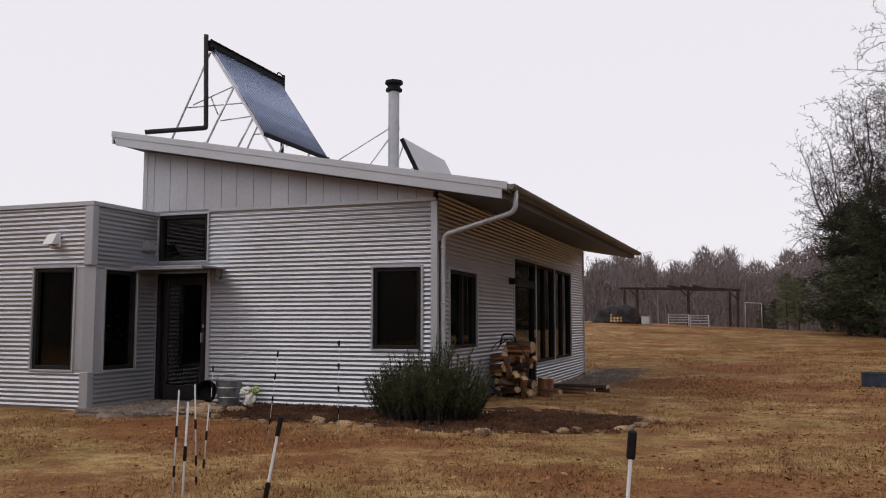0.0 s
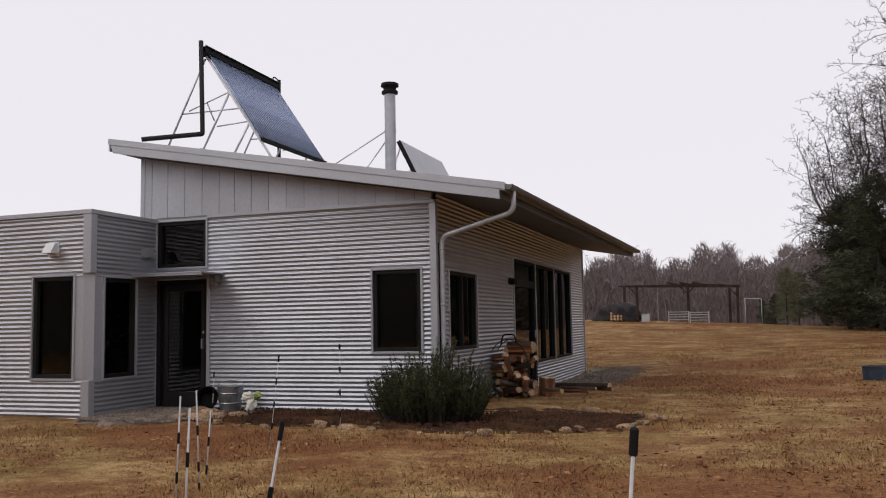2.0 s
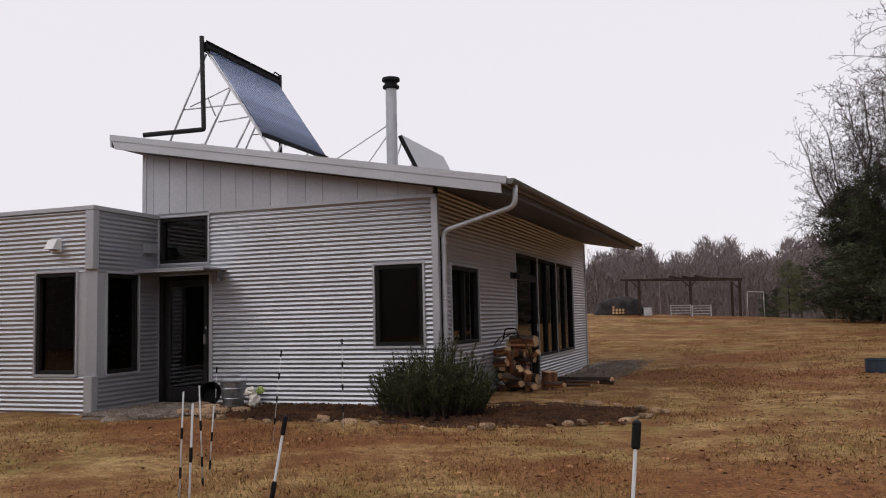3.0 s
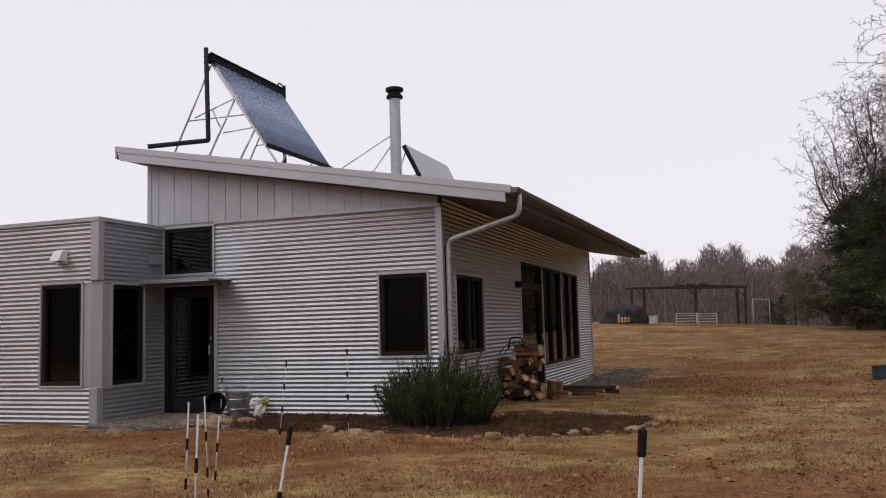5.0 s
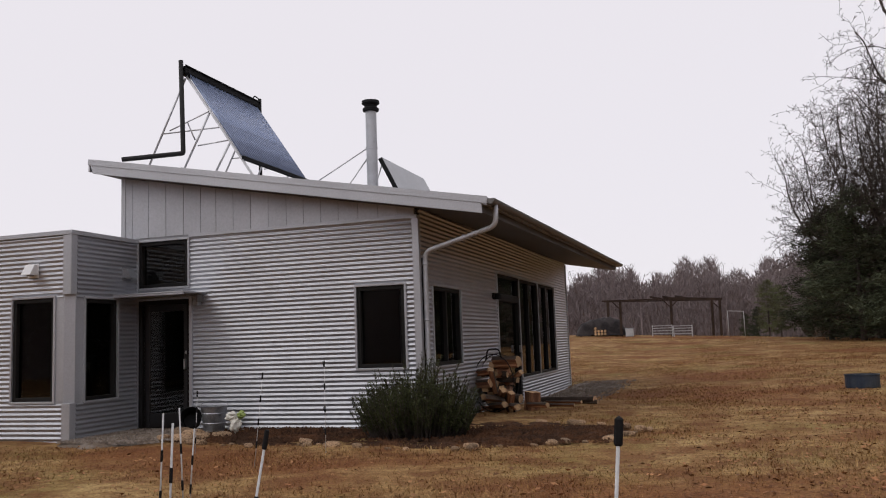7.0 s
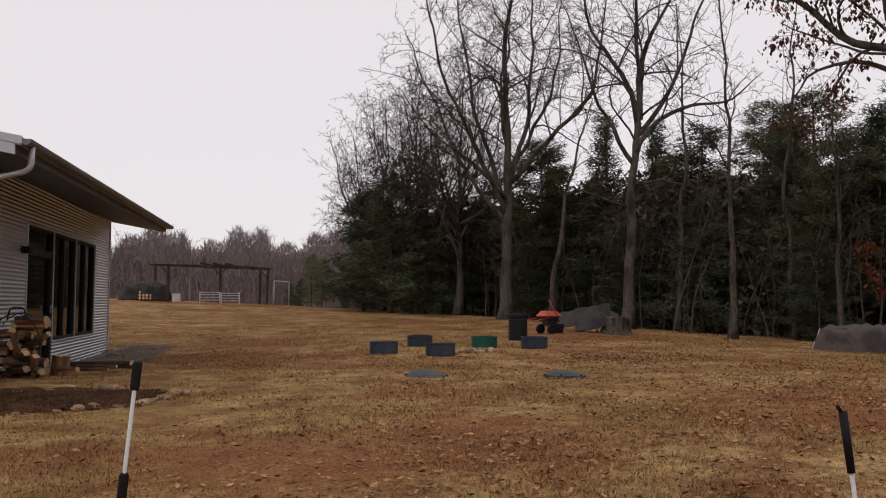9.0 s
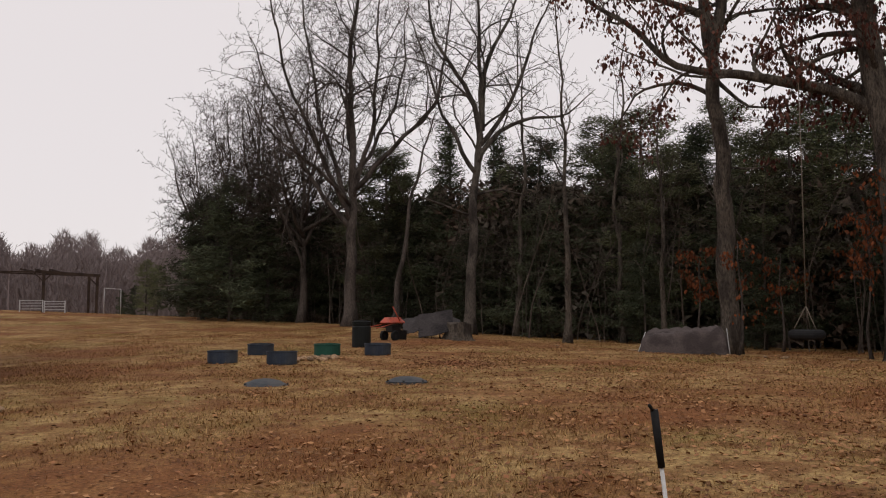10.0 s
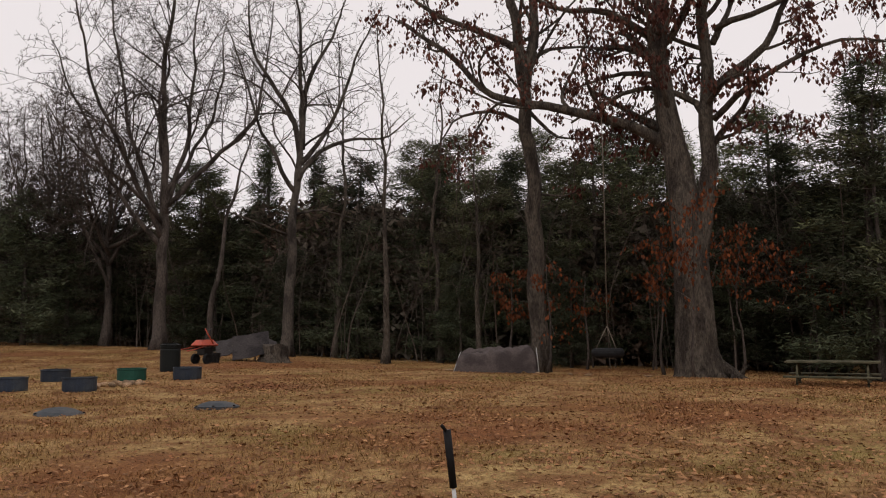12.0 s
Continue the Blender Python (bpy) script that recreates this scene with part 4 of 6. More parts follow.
tagged(raw("saplings", sv, sf, "sapling"), "thin bare saplings standing in the wood", "saplings", kind="stuff")

# far woods beyond the hill, bare, with haze put into the twig colour
far = []
for k in range(400):
    a = rng.uniform(-14, 27)
    d = rng.uniform(105, 170)
    x, y = polar(a, d)
    hgt = rng.uniform(8.5, 12.0) * (d / 130) * (1 + 0.12 * math.sin(a * 1.1) + 0.06 * math.sin(a * 3.7))
    p, _ = wander(Vector((x, y, -1.0)), Vector((0, 0, 1)), hgt, 0.09, 0.03, 0.03, 0.05, 1.4, rng)
    far.append(p)
    sprout(p[2:], 2, rng, far, 1.0, 0.85, 0.10, 0.026, 0.75)
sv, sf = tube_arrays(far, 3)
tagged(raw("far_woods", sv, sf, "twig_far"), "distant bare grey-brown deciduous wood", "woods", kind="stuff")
v, f = [], []
for _ in range(60000):
    a = rng.uniform(-14, 27)
    d = rng.uniform(112, 178)
    x, y = polar(a, d)
    z = rng.random() ** 0.75 * 11.6 * (d / 140) * (1 + 0.12 * math.sin(a * 1.1) + 0.07 * math.sin(a * 3.7) + 0.10 * noise.noise(Vector((a * 2.6, d * 0.05, 3))))
    u = Vector((rng.gauss(0, 0.5), rng.gauss(0, 0.5), 1)).normalized()
    w = u.cross(Vector((rng.gauss(0, 1), rng.gauss(0, 1), 0))).normalized()
    s = rng.uniform(0.5, 1.5)
    c = Vector((x, y, z - 0.8))
    k = len(v)
    v += [c + w * s * 0.07, c - w * s * 0.07, c + u * s]
    f.append((k, k + 1, k + 2))
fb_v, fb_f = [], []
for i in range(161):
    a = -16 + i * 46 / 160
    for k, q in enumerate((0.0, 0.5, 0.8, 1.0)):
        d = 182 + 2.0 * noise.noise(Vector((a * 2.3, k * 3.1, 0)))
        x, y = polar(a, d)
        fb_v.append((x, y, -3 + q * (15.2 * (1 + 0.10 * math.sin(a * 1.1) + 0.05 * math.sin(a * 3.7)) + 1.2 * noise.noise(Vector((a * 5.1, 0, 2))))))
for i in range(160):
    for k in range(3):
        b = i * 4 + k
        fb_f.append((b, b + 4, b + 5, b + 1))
tagged(raw("backdrop", fb_v, fb_f, "twig_far"), "distant ridge of bare wood, haze put into its colour", "woods", kind="structure")
rb_v, rb_f = [], []
for i in range(91):
    a = 95 + i * 170 / 90
    x, y = polar(a, 32)
    hgt = 9.0 + 3.0 * noise.noise(Vector((a * 0.16, 0, 9))) + 1.5 * noise.noise(Vector((a * 0.9, 0, 5)))
    rb_v += [(x, y, -1), (x, y, hgt * 0.6), (x, y, hgt)]
for i in range(90):
    for k in range(2):
        b = i * 3 + k
        rb_f.append((b, b + 3, b + 4, b + 1))
tagged(raw("backdrop", rb_v, rb_f, "twig_far"), "dark wood that closes the yard all round", "woods", kind="structure")
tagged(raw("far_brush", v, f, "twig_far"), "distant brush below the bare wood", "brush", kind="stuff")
for i, (a, d, s) in enumerate(((-2.9, 92, 0.62), (-2.2, 100, 0.55), (-3.6, 96, 0.6), (-1.5, 105, 0.5))):
    x, y = polar(a, d)
    copy_thing(kinds[0 if i % 2 else 3], pose(0, 0, 0)).matrix_basis = pose(x, y, gz(x, y) - 0.3, 0, 0, i * 50) @ Matrix.Diagonal((s, s, s, 1))

# single bare trees at the wood's edge

def fan(seed, n, h, spread, r, fork=0.25):
    """Stems that leave one trunk at a wide angle and arch upwards into a rounded crown."""
    rnd = random.Random(seed)
    out = [([(0, 0, 0), (0.03, 0, h * fork * 0.5), (0.08, 0, h * fork), (0.1, 0.1, h * 0.6), (0.3, 0.2, h)], r, 0.02)]
    for i in range(n):
        a = 2 * math.pi * (i + rnd.random() * 0.6) / n
        e = spread * rnd.uniform(0.5, 1.0)
        z0 = h * fork * rnd.uniform(0.8, 1.7)
        hh = h * (1.0 - 0.38 * (e / spread) ** 2) * rnd.uniform(0.85, 1.0)
        c, q = math.cos(a) * e, math.sin(a) * e
        out.append(([(0.06, 0, z0), (c * 0.45, q * 0.45, z0 + (hh - z0) * 0.30), (c * 0.82, q * 0.82, z0 + (hh - z0) * 0.66), (c, q, hh)], r * rnd.uniform(0.32, 0.45), 0.018))
    return out


bare_tree("maple_tree", "tall bare many-stemmed tree at the edge of the wood", polar(-16.1, 36),
          [([(0, 0, 0), (0.05, 0, 3.0), (0.15, 0, 5.6), (0.1, 0.2, 9.5), (0.25, 0.3, 13.5), (0.5, 0.5, 18)], 0.27, 0.03),
           ([(0.1, 0, 5.0), (-0.9, 0.2, 7.6), (-1.6, 0.4, 11), (-2.2, 0.6, 16.5)], 0.12, 0.02),
           ([(0.0, 0, 4.6), (-1.3, -0.3, 7.2), (-2.9, -0.6, 10.5), (-3.9, -0.8, 14.8)], 0.13, 0.02),
           ([(0.12, 0, 5.6), (1.1, 0.2, 9.0), (1.3, 0.3, 12), (1.7, 0.4, 17)], 0.12, 0.02),
           ([(0.15, 0, 5.9), (2.0, -0.4, 8.0), (3.6, -0.6, 9.6), (4.2, -0.6, 12.2), (4.6, -0.5, 15.5)], 0.12, 0.02),
           ([(0.1, 0, 6.4), (1.6, 0.6, 8.6), (2.7, 0.8, 11.4), (3.0, 0.9, 14.8)], 0.10, 0.02),
           ([(0.0, 0, 5.2), (-1.6, -0.6, 6.6), (-3.4, -0.9, 7.8), (-4.8, -1.1, 9.6)], 0.09, 0.015),
           ([(0.05, 0, 4.2), (-1.6, 0.5, 6.4), (-2.9, 0.7, 9.2), (-4.2, 0.9, 12.4)], 0.11, 0.02),
           ([(0.1, 0.0, 5.5), (0.4, 1.6, 9), (0.8, 3, 14)], 0.13, 0.02)],
          "bark_dark", 21, levels=4, density=2.0, spread=0.85, lift=0.04, min_r=0.009, scale=0.95)
bare_tree("maple_tree", "bare spreading tree with a fine rounded crown", polar(-12.9, 44), fan(31, 8, 14.0, 4.6, 0.24), "bark_dark", 33, levels=4, density=2.1, spread=0.88, lift=0.05, min_r=0.0105, scale=1.05)
bare_tree("maple_tree", "bare spreading tree with a fine rounded crown", polar(-9.9, 46), fan(35, 9, 13.4, 4.9, 0.20, 0.2), "bark_dark", 36, levels=4, density=2.1, spread=0.88, lift=0.05, min_r=0.0105, scale=1.05)
bare_tree("maple_tree", "bare spreading tree with a fine rounded crown", polar(-7.7, 49), fan(38, 9, 12.6, 4.5, 0.17, 0.18), "bark_dark", 39, levels=4, density=2.1, spread=0.88, lift=0.1, min_r=0.0105, scale=1.05)
bare_tree("poplar_tree", "tall pale-barked tree forking high above the wood's edge", polar(-24.3, 32),
          [([(0, 0, 0), (0.08, 0, 2.5), (0.2, 0, 5.0), (0.45, 0, 7.0), (0.7, 0.1, 9.2), (0.5, 0.2, 12), (0.3, 0.3, 16)], 0.22, 0.03),
           ([(0.35, 0, 6.2), (-0.5, 0.2, 7.6), (-1.3, 0.3, 9.6), (-2.3, 0.3, 12.4)], 0.10, 0.02),
           ([(0.5, 0, 7.4), (1.9, -0.2, 9.4), (2.6, -0.3, 11.8), (4.0, -0.2, 14.2)], 0.10, 0.02),
           ([(0.4, 0, 6.7), (1.4, 0.1, 8.0), (2.8, 0.2, 8.7), (4.6, 0.3, 9.0), (5.9, 0.3, 10.2)], 0.11, 0.015),
           ([(0.6, 0.1, 8.0), (0.8, 0.2, 10.4), (1.7, 0.3, 12.4), (2.8, 0.3, 15)], 0.13, 0.02),
           ([(0.55, 0.1, 7.6), (0.0, 0.1, 9.4), (-1.3, 0.1, 11.3), (-1.7, 0.2, 14.5)], 0.13, 0.02),
           ([(0.2, 0, 5.4), (1.6, 0.3, 5.7), (3.4, 0.5, 5.4)], 0.06, 0.012),
           ([(0.1, 0, 4.6), (-1.5, 0.3, 5.2), (-2.8, 0.4, 5.6)], 0.05, 0.012)],
          "bark_pale", 41, levels=4, density=1.6, spread=0.95, lift=0.02, min_r=0.009, scale=0.95)
bare_tree("poplar_tree", "slim bare tree with fine upright twigs", polar(-30.9, 29),
          [([(0, 0, 0), (-0.05, 0, 3.0), (-0.1, 0, 6.5), (-0.2, 0, 12.0)], 0.13, 0.02)], "bark_grey", 51, levels=3, density=2.4, spread=0.6, lift=0.15, min_r=0.006, scale=0.75)
bare_tree("poplar_tree", "slim bare tree with fine upright twigs", polar(-37.2, 30),
          [([(0, 0, 0), (0.05, 0, 3.0), (-0.05, 0, 6.0), (0.1, 0, 8.5)], 0.10, 0.015)], "bark_grey", 52, levels=2, density=1.3, spread=0.7, lift=0.1, min_r=0.006, scale=0.7)
bare_tree("poplar_tree", "slim leaning bare tree inside the wood", polar(-19.0, 35),
          [([(0, 0, 0), (0.4, 0, 3.0), (1.1, 0, 6.4), (1.9, 0, 9.5)], 0.13, 0.02)], "bark_dark", 53, levels=3, density=1.0, spread=0.7, lift=0.1, min_r=0.009, scale=0.8)
bare_tree("poplar_tree", "slim bare tree inside the wood", polar(-62.5, 27),
          [([(0, 0, 0), (0.1, 0, 3.0), (0.0, 0, 6.0), (0.4, 0, 9.5)], 0.10, 0.015)], "bark_dark", 54, levels=3, density=1.2, spread=0.8, lift=0.05, min_r=0.006, scale=0.8)

bare_tree("poplar_tree", "slim bare tree with fine upright twigs", polar(-27.6, 36),
          [([(0, 0, 0), (0.1, 0, 4.0), (0.3, 0, 8.0), (0.2, 0, 13.0)], 0.13, 0.02)], "bark_grey", 55, levels=4, density=1.5, spread=0.75, lift=0.08, min_r=0.009, scale=0.95)
bare_tree("poplar_tree", "slim bare tree with fine upright twigs", polar(-34.6, 33),
          [([(0, 0, 0), (-0.1, 0, 4.0), (0.0, 0, 8.0), (0.3, 0, 12.5)], 0.11, 0.02)], "bark_grey", 56, levels=4, density=1.5, spread=0.8, lift=0.05, min_r=0.009, scale=0.95)
bare_tree("poplar_tree", "slim bare tree with fine upright twigs", polar(-66.0, 27),
          [([(0, 0, 0), (-0.1, 0, 4.0), (-0.4, 0, 8.0), (-0.9, 0, 12.5)], 0.12, 0.02)], "bark_grey", 57, levels=4, density=1.4, spread=0.85, lift=0.02, min_r=0.009, scale=1.0)

# two oaks in front of the wood
OA = polar(-41.4, 26)
oak, oak_paths = bare_tree("oak_tree", "tall straight oak with grey bark and a few withered leaves", OA,
          [([(0, 0, 0), (-0.05, 0, 3), (-0.15, 0, 6), (-0.3, 0, 9.0), (-0.55, 0.1, 11), (-0.9, 0.2, 14), (-1.3, 0.3, 18)], 0.29, 0.09),
           ([(-0.32, 0, 9.0), (0.0, 0.2, 11), (0.15, 0.3, 14), (0.4, 0.4, 18)], 0.20, 0.05),
           ([(-0.4, 0, 10.2), (-1.6, -0.2, 10.7), (-3.2, -0.4, 11.4), (-4.6, -0.4, 13)], 0.13, 0.03),
           ([(-0.28, 0, 7.7), (-1.4, 0.2, 8.3), (-2.6, 0.3, 8.0), (-3.4, 0.3, 6.9)], 0.08, 0.012),
           ([(-0.2, 0, 8.2), (0.7, 0.1, 7.4), (1.9, 0.2, 7.3)], 0.07, 0.012),
           ([(-0.1, 0, 5.6), (0.9, -0.6, 5.4), (1.8, -1.0, 5.8)], 0.04, 0.01)],
          "bark_grey", 61, levels=4, density=1.35, spread=0.85, lift=0.02, min_r=0.006, scale=0.9, flare=1.35, face=-41)
leaves_on("leaves", oak, oak_paths, 1700, 0.13, "oak_leaf", 62, 0.03, label="withered brown leaves")
BO = polar(-51.8, 24)
big, big_paths = bare_tree("oak_tree", "huge old oak with a flared trunk and clinging russet leaves", BO,
          [([(0, 0, 0), (-0.02, 0, 0.7), (-0.05, 0, 1.6), (-0.1, 0, 3.2), (-0.2, 0, 4.8), (-0.55, 0, 6.6), (-0.75, 0.1, 8.5), (-0.8, 0.2, 11.5), (-0.9, 0.4, 16)], 0.66, 0.16),
           ([(0.0, 0, 3.4), (0.26, 0.05, 5.0), (0.42, 0.1, 7.0), (0.5, 0.2, 10), (0.55, 0.3, 16)], 0.30, 0.11),
           ([(-0.55, 0, 6.4), (-1.5, -0.1, 7.05), (-2.9, -0.3, 7.6), (-4.6, -0.4, 8.0), (-5.9, -0.5, 8.6), (-7.0, -0.5, 9.8), (-8.6, -0.4, 11.0)], 0.18, 0.05),
           ([(-0.75, 0.1, 8.6), (-1.9, 0.5, 8.9), (-3.6, 0.8, 8.6)], 0.11, 0.02),
           ([(-0.8, 0.2, 9.6), (-2.2, -0.4, 10.4), (-3.8, -0.8, 10.6), (-5.2, -1.0, 12)], 0.13, 0.02),
           ([(0.6, 0.1, 8.0), (1.9, 0.1, 9.2), (3.1, 0.2, 11), (4.4, 0.2, 12.4)], 0.14, 0.025),
           ([(0.6, 0.1, 7.2), (2.0, -0.5, 8.2), (3.8, -0.8, 8.8), (5.2, -0.9, 8.5)], 0.10, 0.015),
           ([(0.65, 0.2, 9.4), (1.4, 0.6, 10.8), (1.9, 1.1, 13)], 0.10, 0.02),
           ([(-0.6, 0, 7.4), (-0.9, -1.2, 9.0), (-1.1, -2.2, 10.5)], 0.10, 0.02),
           ([(0.7, 0.2, 9.8), (2.2, 0, 10.3), (3.9, -0.3, 10.5), (5.6, -0.4, 9.7)], 0.10, 0.015),
           ([(-0.8, 0.2, 10.5), (-2.4, 0.3, 11.8), (-4.2, 0.4, 12.2)], 0.10, 0.015),
           ([(0.6, 0.1, 6.6), (1.8, 0.3, 7.1), (3.2, 0.5, 6.7)], 0.06, 0.012),
           ([(-0.7, 0, 7.9), (-2.0, 0.6, 7.3), (-3.3, 1.0, 7.0)], 0.06, 0.012),
           ([(-0.1, 0.0, 0.45), (-0.55, -0.35, 0.15), (-0.95, -0.6, -0.06)], 0.22, 0.08),
           ([(0.15, 0.0, 0.55), (0.75, -0.25, 0.2), (1.15, -0.5, -0.06)], 0.22, 0.08),
           ([(0.2, 0.1, 0.4), (0.8, 0.4, 0.1), (1.2, 0.6, -0.05)], 0.2, 0.07)],
          "bark_grey", 71, levels=4, density=1.35, spread=0.85, lift=0.0, min_r=0.006, scale=0.9, flare=1.30, face=-52)
leaves_on("leaves", big, big_paths, 13000, 0.14, "oak_leaf", 72, 0.035, low=5.2, label="clinging russet leaves", droop=0.16)
for i, (a, d, h, n) in enumerate(((-39.5, 27.5, 3.6, 330), (-49.5, 25.5, 4.6, 520), (-54.3, 26, 4.6, 460), (-44.5, 29, 3.2, 200), (-58.5, 28, 4.0, 160), (-41.8, 24.9, 3.3, 150), (-51.4, 23.0, 5.2, 420))):
    b, paths = bare_tree("beech_sapling", "young beech holding rusty leaves under the oaks", polar(a, d),
                         [([(0, 0, 0), (0.05, 0, h * 0.5), (0.1, 0, h)], 0.04, 0.01)], "bark_dark", 80 + i, levels=2, density=2.2, spread=1.15, lift=0.0, min_r=0.006, scale=1.3, group="young beeches")
    leaves_on("leaves", b, paths, n, 0.13, "beech_leaf", 90 + i, 0.05, low=h * 0.35, label="rusty withered leaves")
# ---- garden bed, bush, stones ----
def sheet_on_ground(name, outline, lift, mat, label, category, seed, rough=0.02, rings=7):
    """A low uneven mound that follows the ground inside an outline."""
    rnd = random.Random(seed)
    cx, cy = sum(p[0] for p in outline) / len(outline), sum(p[1] for p in outline) / len(outline)
    dense = []
    for a, b in zip(outline, outline[1:] + outline[:1]):
        for i in range(5):
            dense.append((a[0] + (b[0] - a[0]) * i / 5 + rnd.gauss(0, 0.03), a[1] + (b[1] - a[1]) * i / 5 + rnd.gauss(0, 0.03)))
    v, f = [(cx, cy, gz(cx, cy) + lift)], []
    n = len(dense)
    for r in range(1, rings + 1):
        for x, y in dense:
            px, py = cx + (x - cx) * r / rings, cy + (y - cy) * r / rings
            h = lift if r < rings else -0.03
            v.append((px, py, gz(px, py) + h + (rnd.gauss(0, rough) if r < rings else 0)))
    f += [(0, 1 + i, 1 + (i + 1) % n) for i in range(n)]
    for r in range(rings - 1):
        for i in range(n):
            j = (i + 1) % n
            f.append((1 + r * n + i, 1 + (r + 1) * n + i, 1 + (r + 1) * n + j, 1 + r * n + j))
    return tagged(raw(name, v, f, mat, None, "", True), label, category, kind="structure")


sheet_on_ground("garden_bed", [(-3.2, -0.15), (-3.1, -1.5), (-1.9, -1.75), (-0.6, -1.85), (0.8, -2.0), (2.0, -1.65), (2.9, -1.1), (3.1, -0.2), (2.5, 0.5), (1.4, 0.9), (0.25, 0.6), (0.1, -0.1), (-1.5, -0.1)],
                0.02, "soil", "dark mulched garden bed along the house wall", "garden bed", 5, 0.022, 12)
sheet_on_ground("gravel_path", [(-4.75, -0.1), (-4.75, -1.9), (-4.0, -2.1), (-3.2, -1.6), (-3.2, -0.15)], 0.03, "gravel", "grey gravel in front of the entrance door", "gravel", 6, 0.012)
sheet_on_ground("gravel_strip", [(0.05, 4.8), (0.7, 5.0), (0.9, 7.0), (1.1, 9.0), (1.6, 11.5), (1.2, 13.0), (0.05, 13.0)], 0.03, "gravel", "grey gravel strip along the garden side", "gravel", 7, 0.012)


def scatter_quads(name, count, place, size, mat, label, category, seed, thick=False):
    rnd = random.Random(seed)
    v, f = [], []
    for _ in range(count):
        x, y = place(rnd)
        s = rnd.uniform(*size)
        z = gz(x, y) + (0.045 if thick else 0.02) + s * 0.1
        if thick:
            k = len(v)
            a = rnd.uniform(0, 6.3)
            for i in range(4):
                v.append((x + s * math.cos(a + i * 1.57) * rnd.uniform(0.7, 1.2), y + s * math.sin(a + i * 1.57) * rnd.uniform(0.7, 1.2), z - s * 0.5))
            v.append((x, y, z + s * 0.5))
            f += [(k + i, k + (i + 1) % 4, k + 4) for i in range(4)]
    return tagged(raw(name, v, f, mat), label, category, kind="stuff")


scatter_quads("gravel_stones", 2600, lambda r: (r.uniform(-4.7, -3.1), r.uniform(-1.9, -0.15)), (0.012, 0.03), "gravel", "loose grey gravel stones", "gravel", 8, True)
scatter_quads("gravel_stones", 2500, lambda r: (r.uniform(0.1, 1.0) + r.random() * 0.8, r.uniform(4.8, 13.0)), (0.015, 0.035), "gravel", "loose grey gravel stones", "gravel", 9, True)
scatter_quads("mulch_chips", 2600, lambda r: (r.uniform(-3.0, 2.8), r.uniform(-1.7, 0.1)), (0.015, 0.04), "soil", "dark mulch chips in the bed", "mulch", 10, True)


def stone_mesh(seed):
    rnd = random.Random(seed)
    bm = bmesh.new()
    bmesh.ops.create_icosphere(bm, subdivisions=2, radius=1)
    k = Vector((rnd.uniform(0, 9), rnd.uniform(0, 9), rnd.uniform(0, 9)))
    for v in bm.verts:
        q = 1 + 0.35 * noise.noise(v.co * 1.1 + k) + 0.14 * noise.noise(v.co * 3.1 + k)
        v.co = v.co * q
        v.co.x *= 1.0
        v.co.y *= 0.72
        v.co.z = max(-0.45, min(0.42, v.co.z * 0.62 + 0.07 * v.co.x))
    return bm


stone_kinds = []
rnd = random.Random(77)
edge_pts = [(-3.1, -1.35), (-2.6, -1.65), (-2.0, -1.75), (-1.3, -1.75), (-0.6, -1.85), (0.1, -1.95), (0.8, -2.0), (1.5, -1.85), (2.1, -1.6), (2.6, -1.3), (3.0, -0.7), (3.05, -0.1), (2.6, 0.4), (1.9, 0.8), (1.3, 0.7)]
for i in range(44):
    t = (i + rnd.uniform(-1.0, 1.0)) / 44 * (len(edge_pts) - 1)
    t = max(0, min(len(edge_pts) - 1.001, t))
    a, b = edge_pts[int(t)], edge_pts[int(t) + 1]
    x, y = a[0] + (b[0] - a[0]) * (t % 1) + rnd.gauss(0, 0.10), a[1] + (b[1] - a[1]) * (t % 1) + rnd.gauss(0, 0.07)
    s = rnd.uniform(0.035, 0.115) if i > 3 else rnd.uniform(0.1, 0.16)
    m = pose(x, y, gz(x, y) + s * 0.22, rnd.uniform(-8, 8), rnd.uniform(-8, 8), rnd.uniform(0, 360)) @ Matrix.Diagonal((s, s, s, 1))
    if len(stone_kinds) < 7:
        o = tagged(part("edging_stone", stone_mesh(100 + i), "stone", smooth=True), "rough tan fieldstone edging the garden bed", "stone", "edging stones of the bed")
        stone_kinds.append(o)
        o.matrix_basis = m
    else:
        o = shared("edging_stone", stone_kinds[i % 7], None, m)
        tagged(o, "rough tan fieldstone edging the garden bed", "stone", "edging stones of the bed")

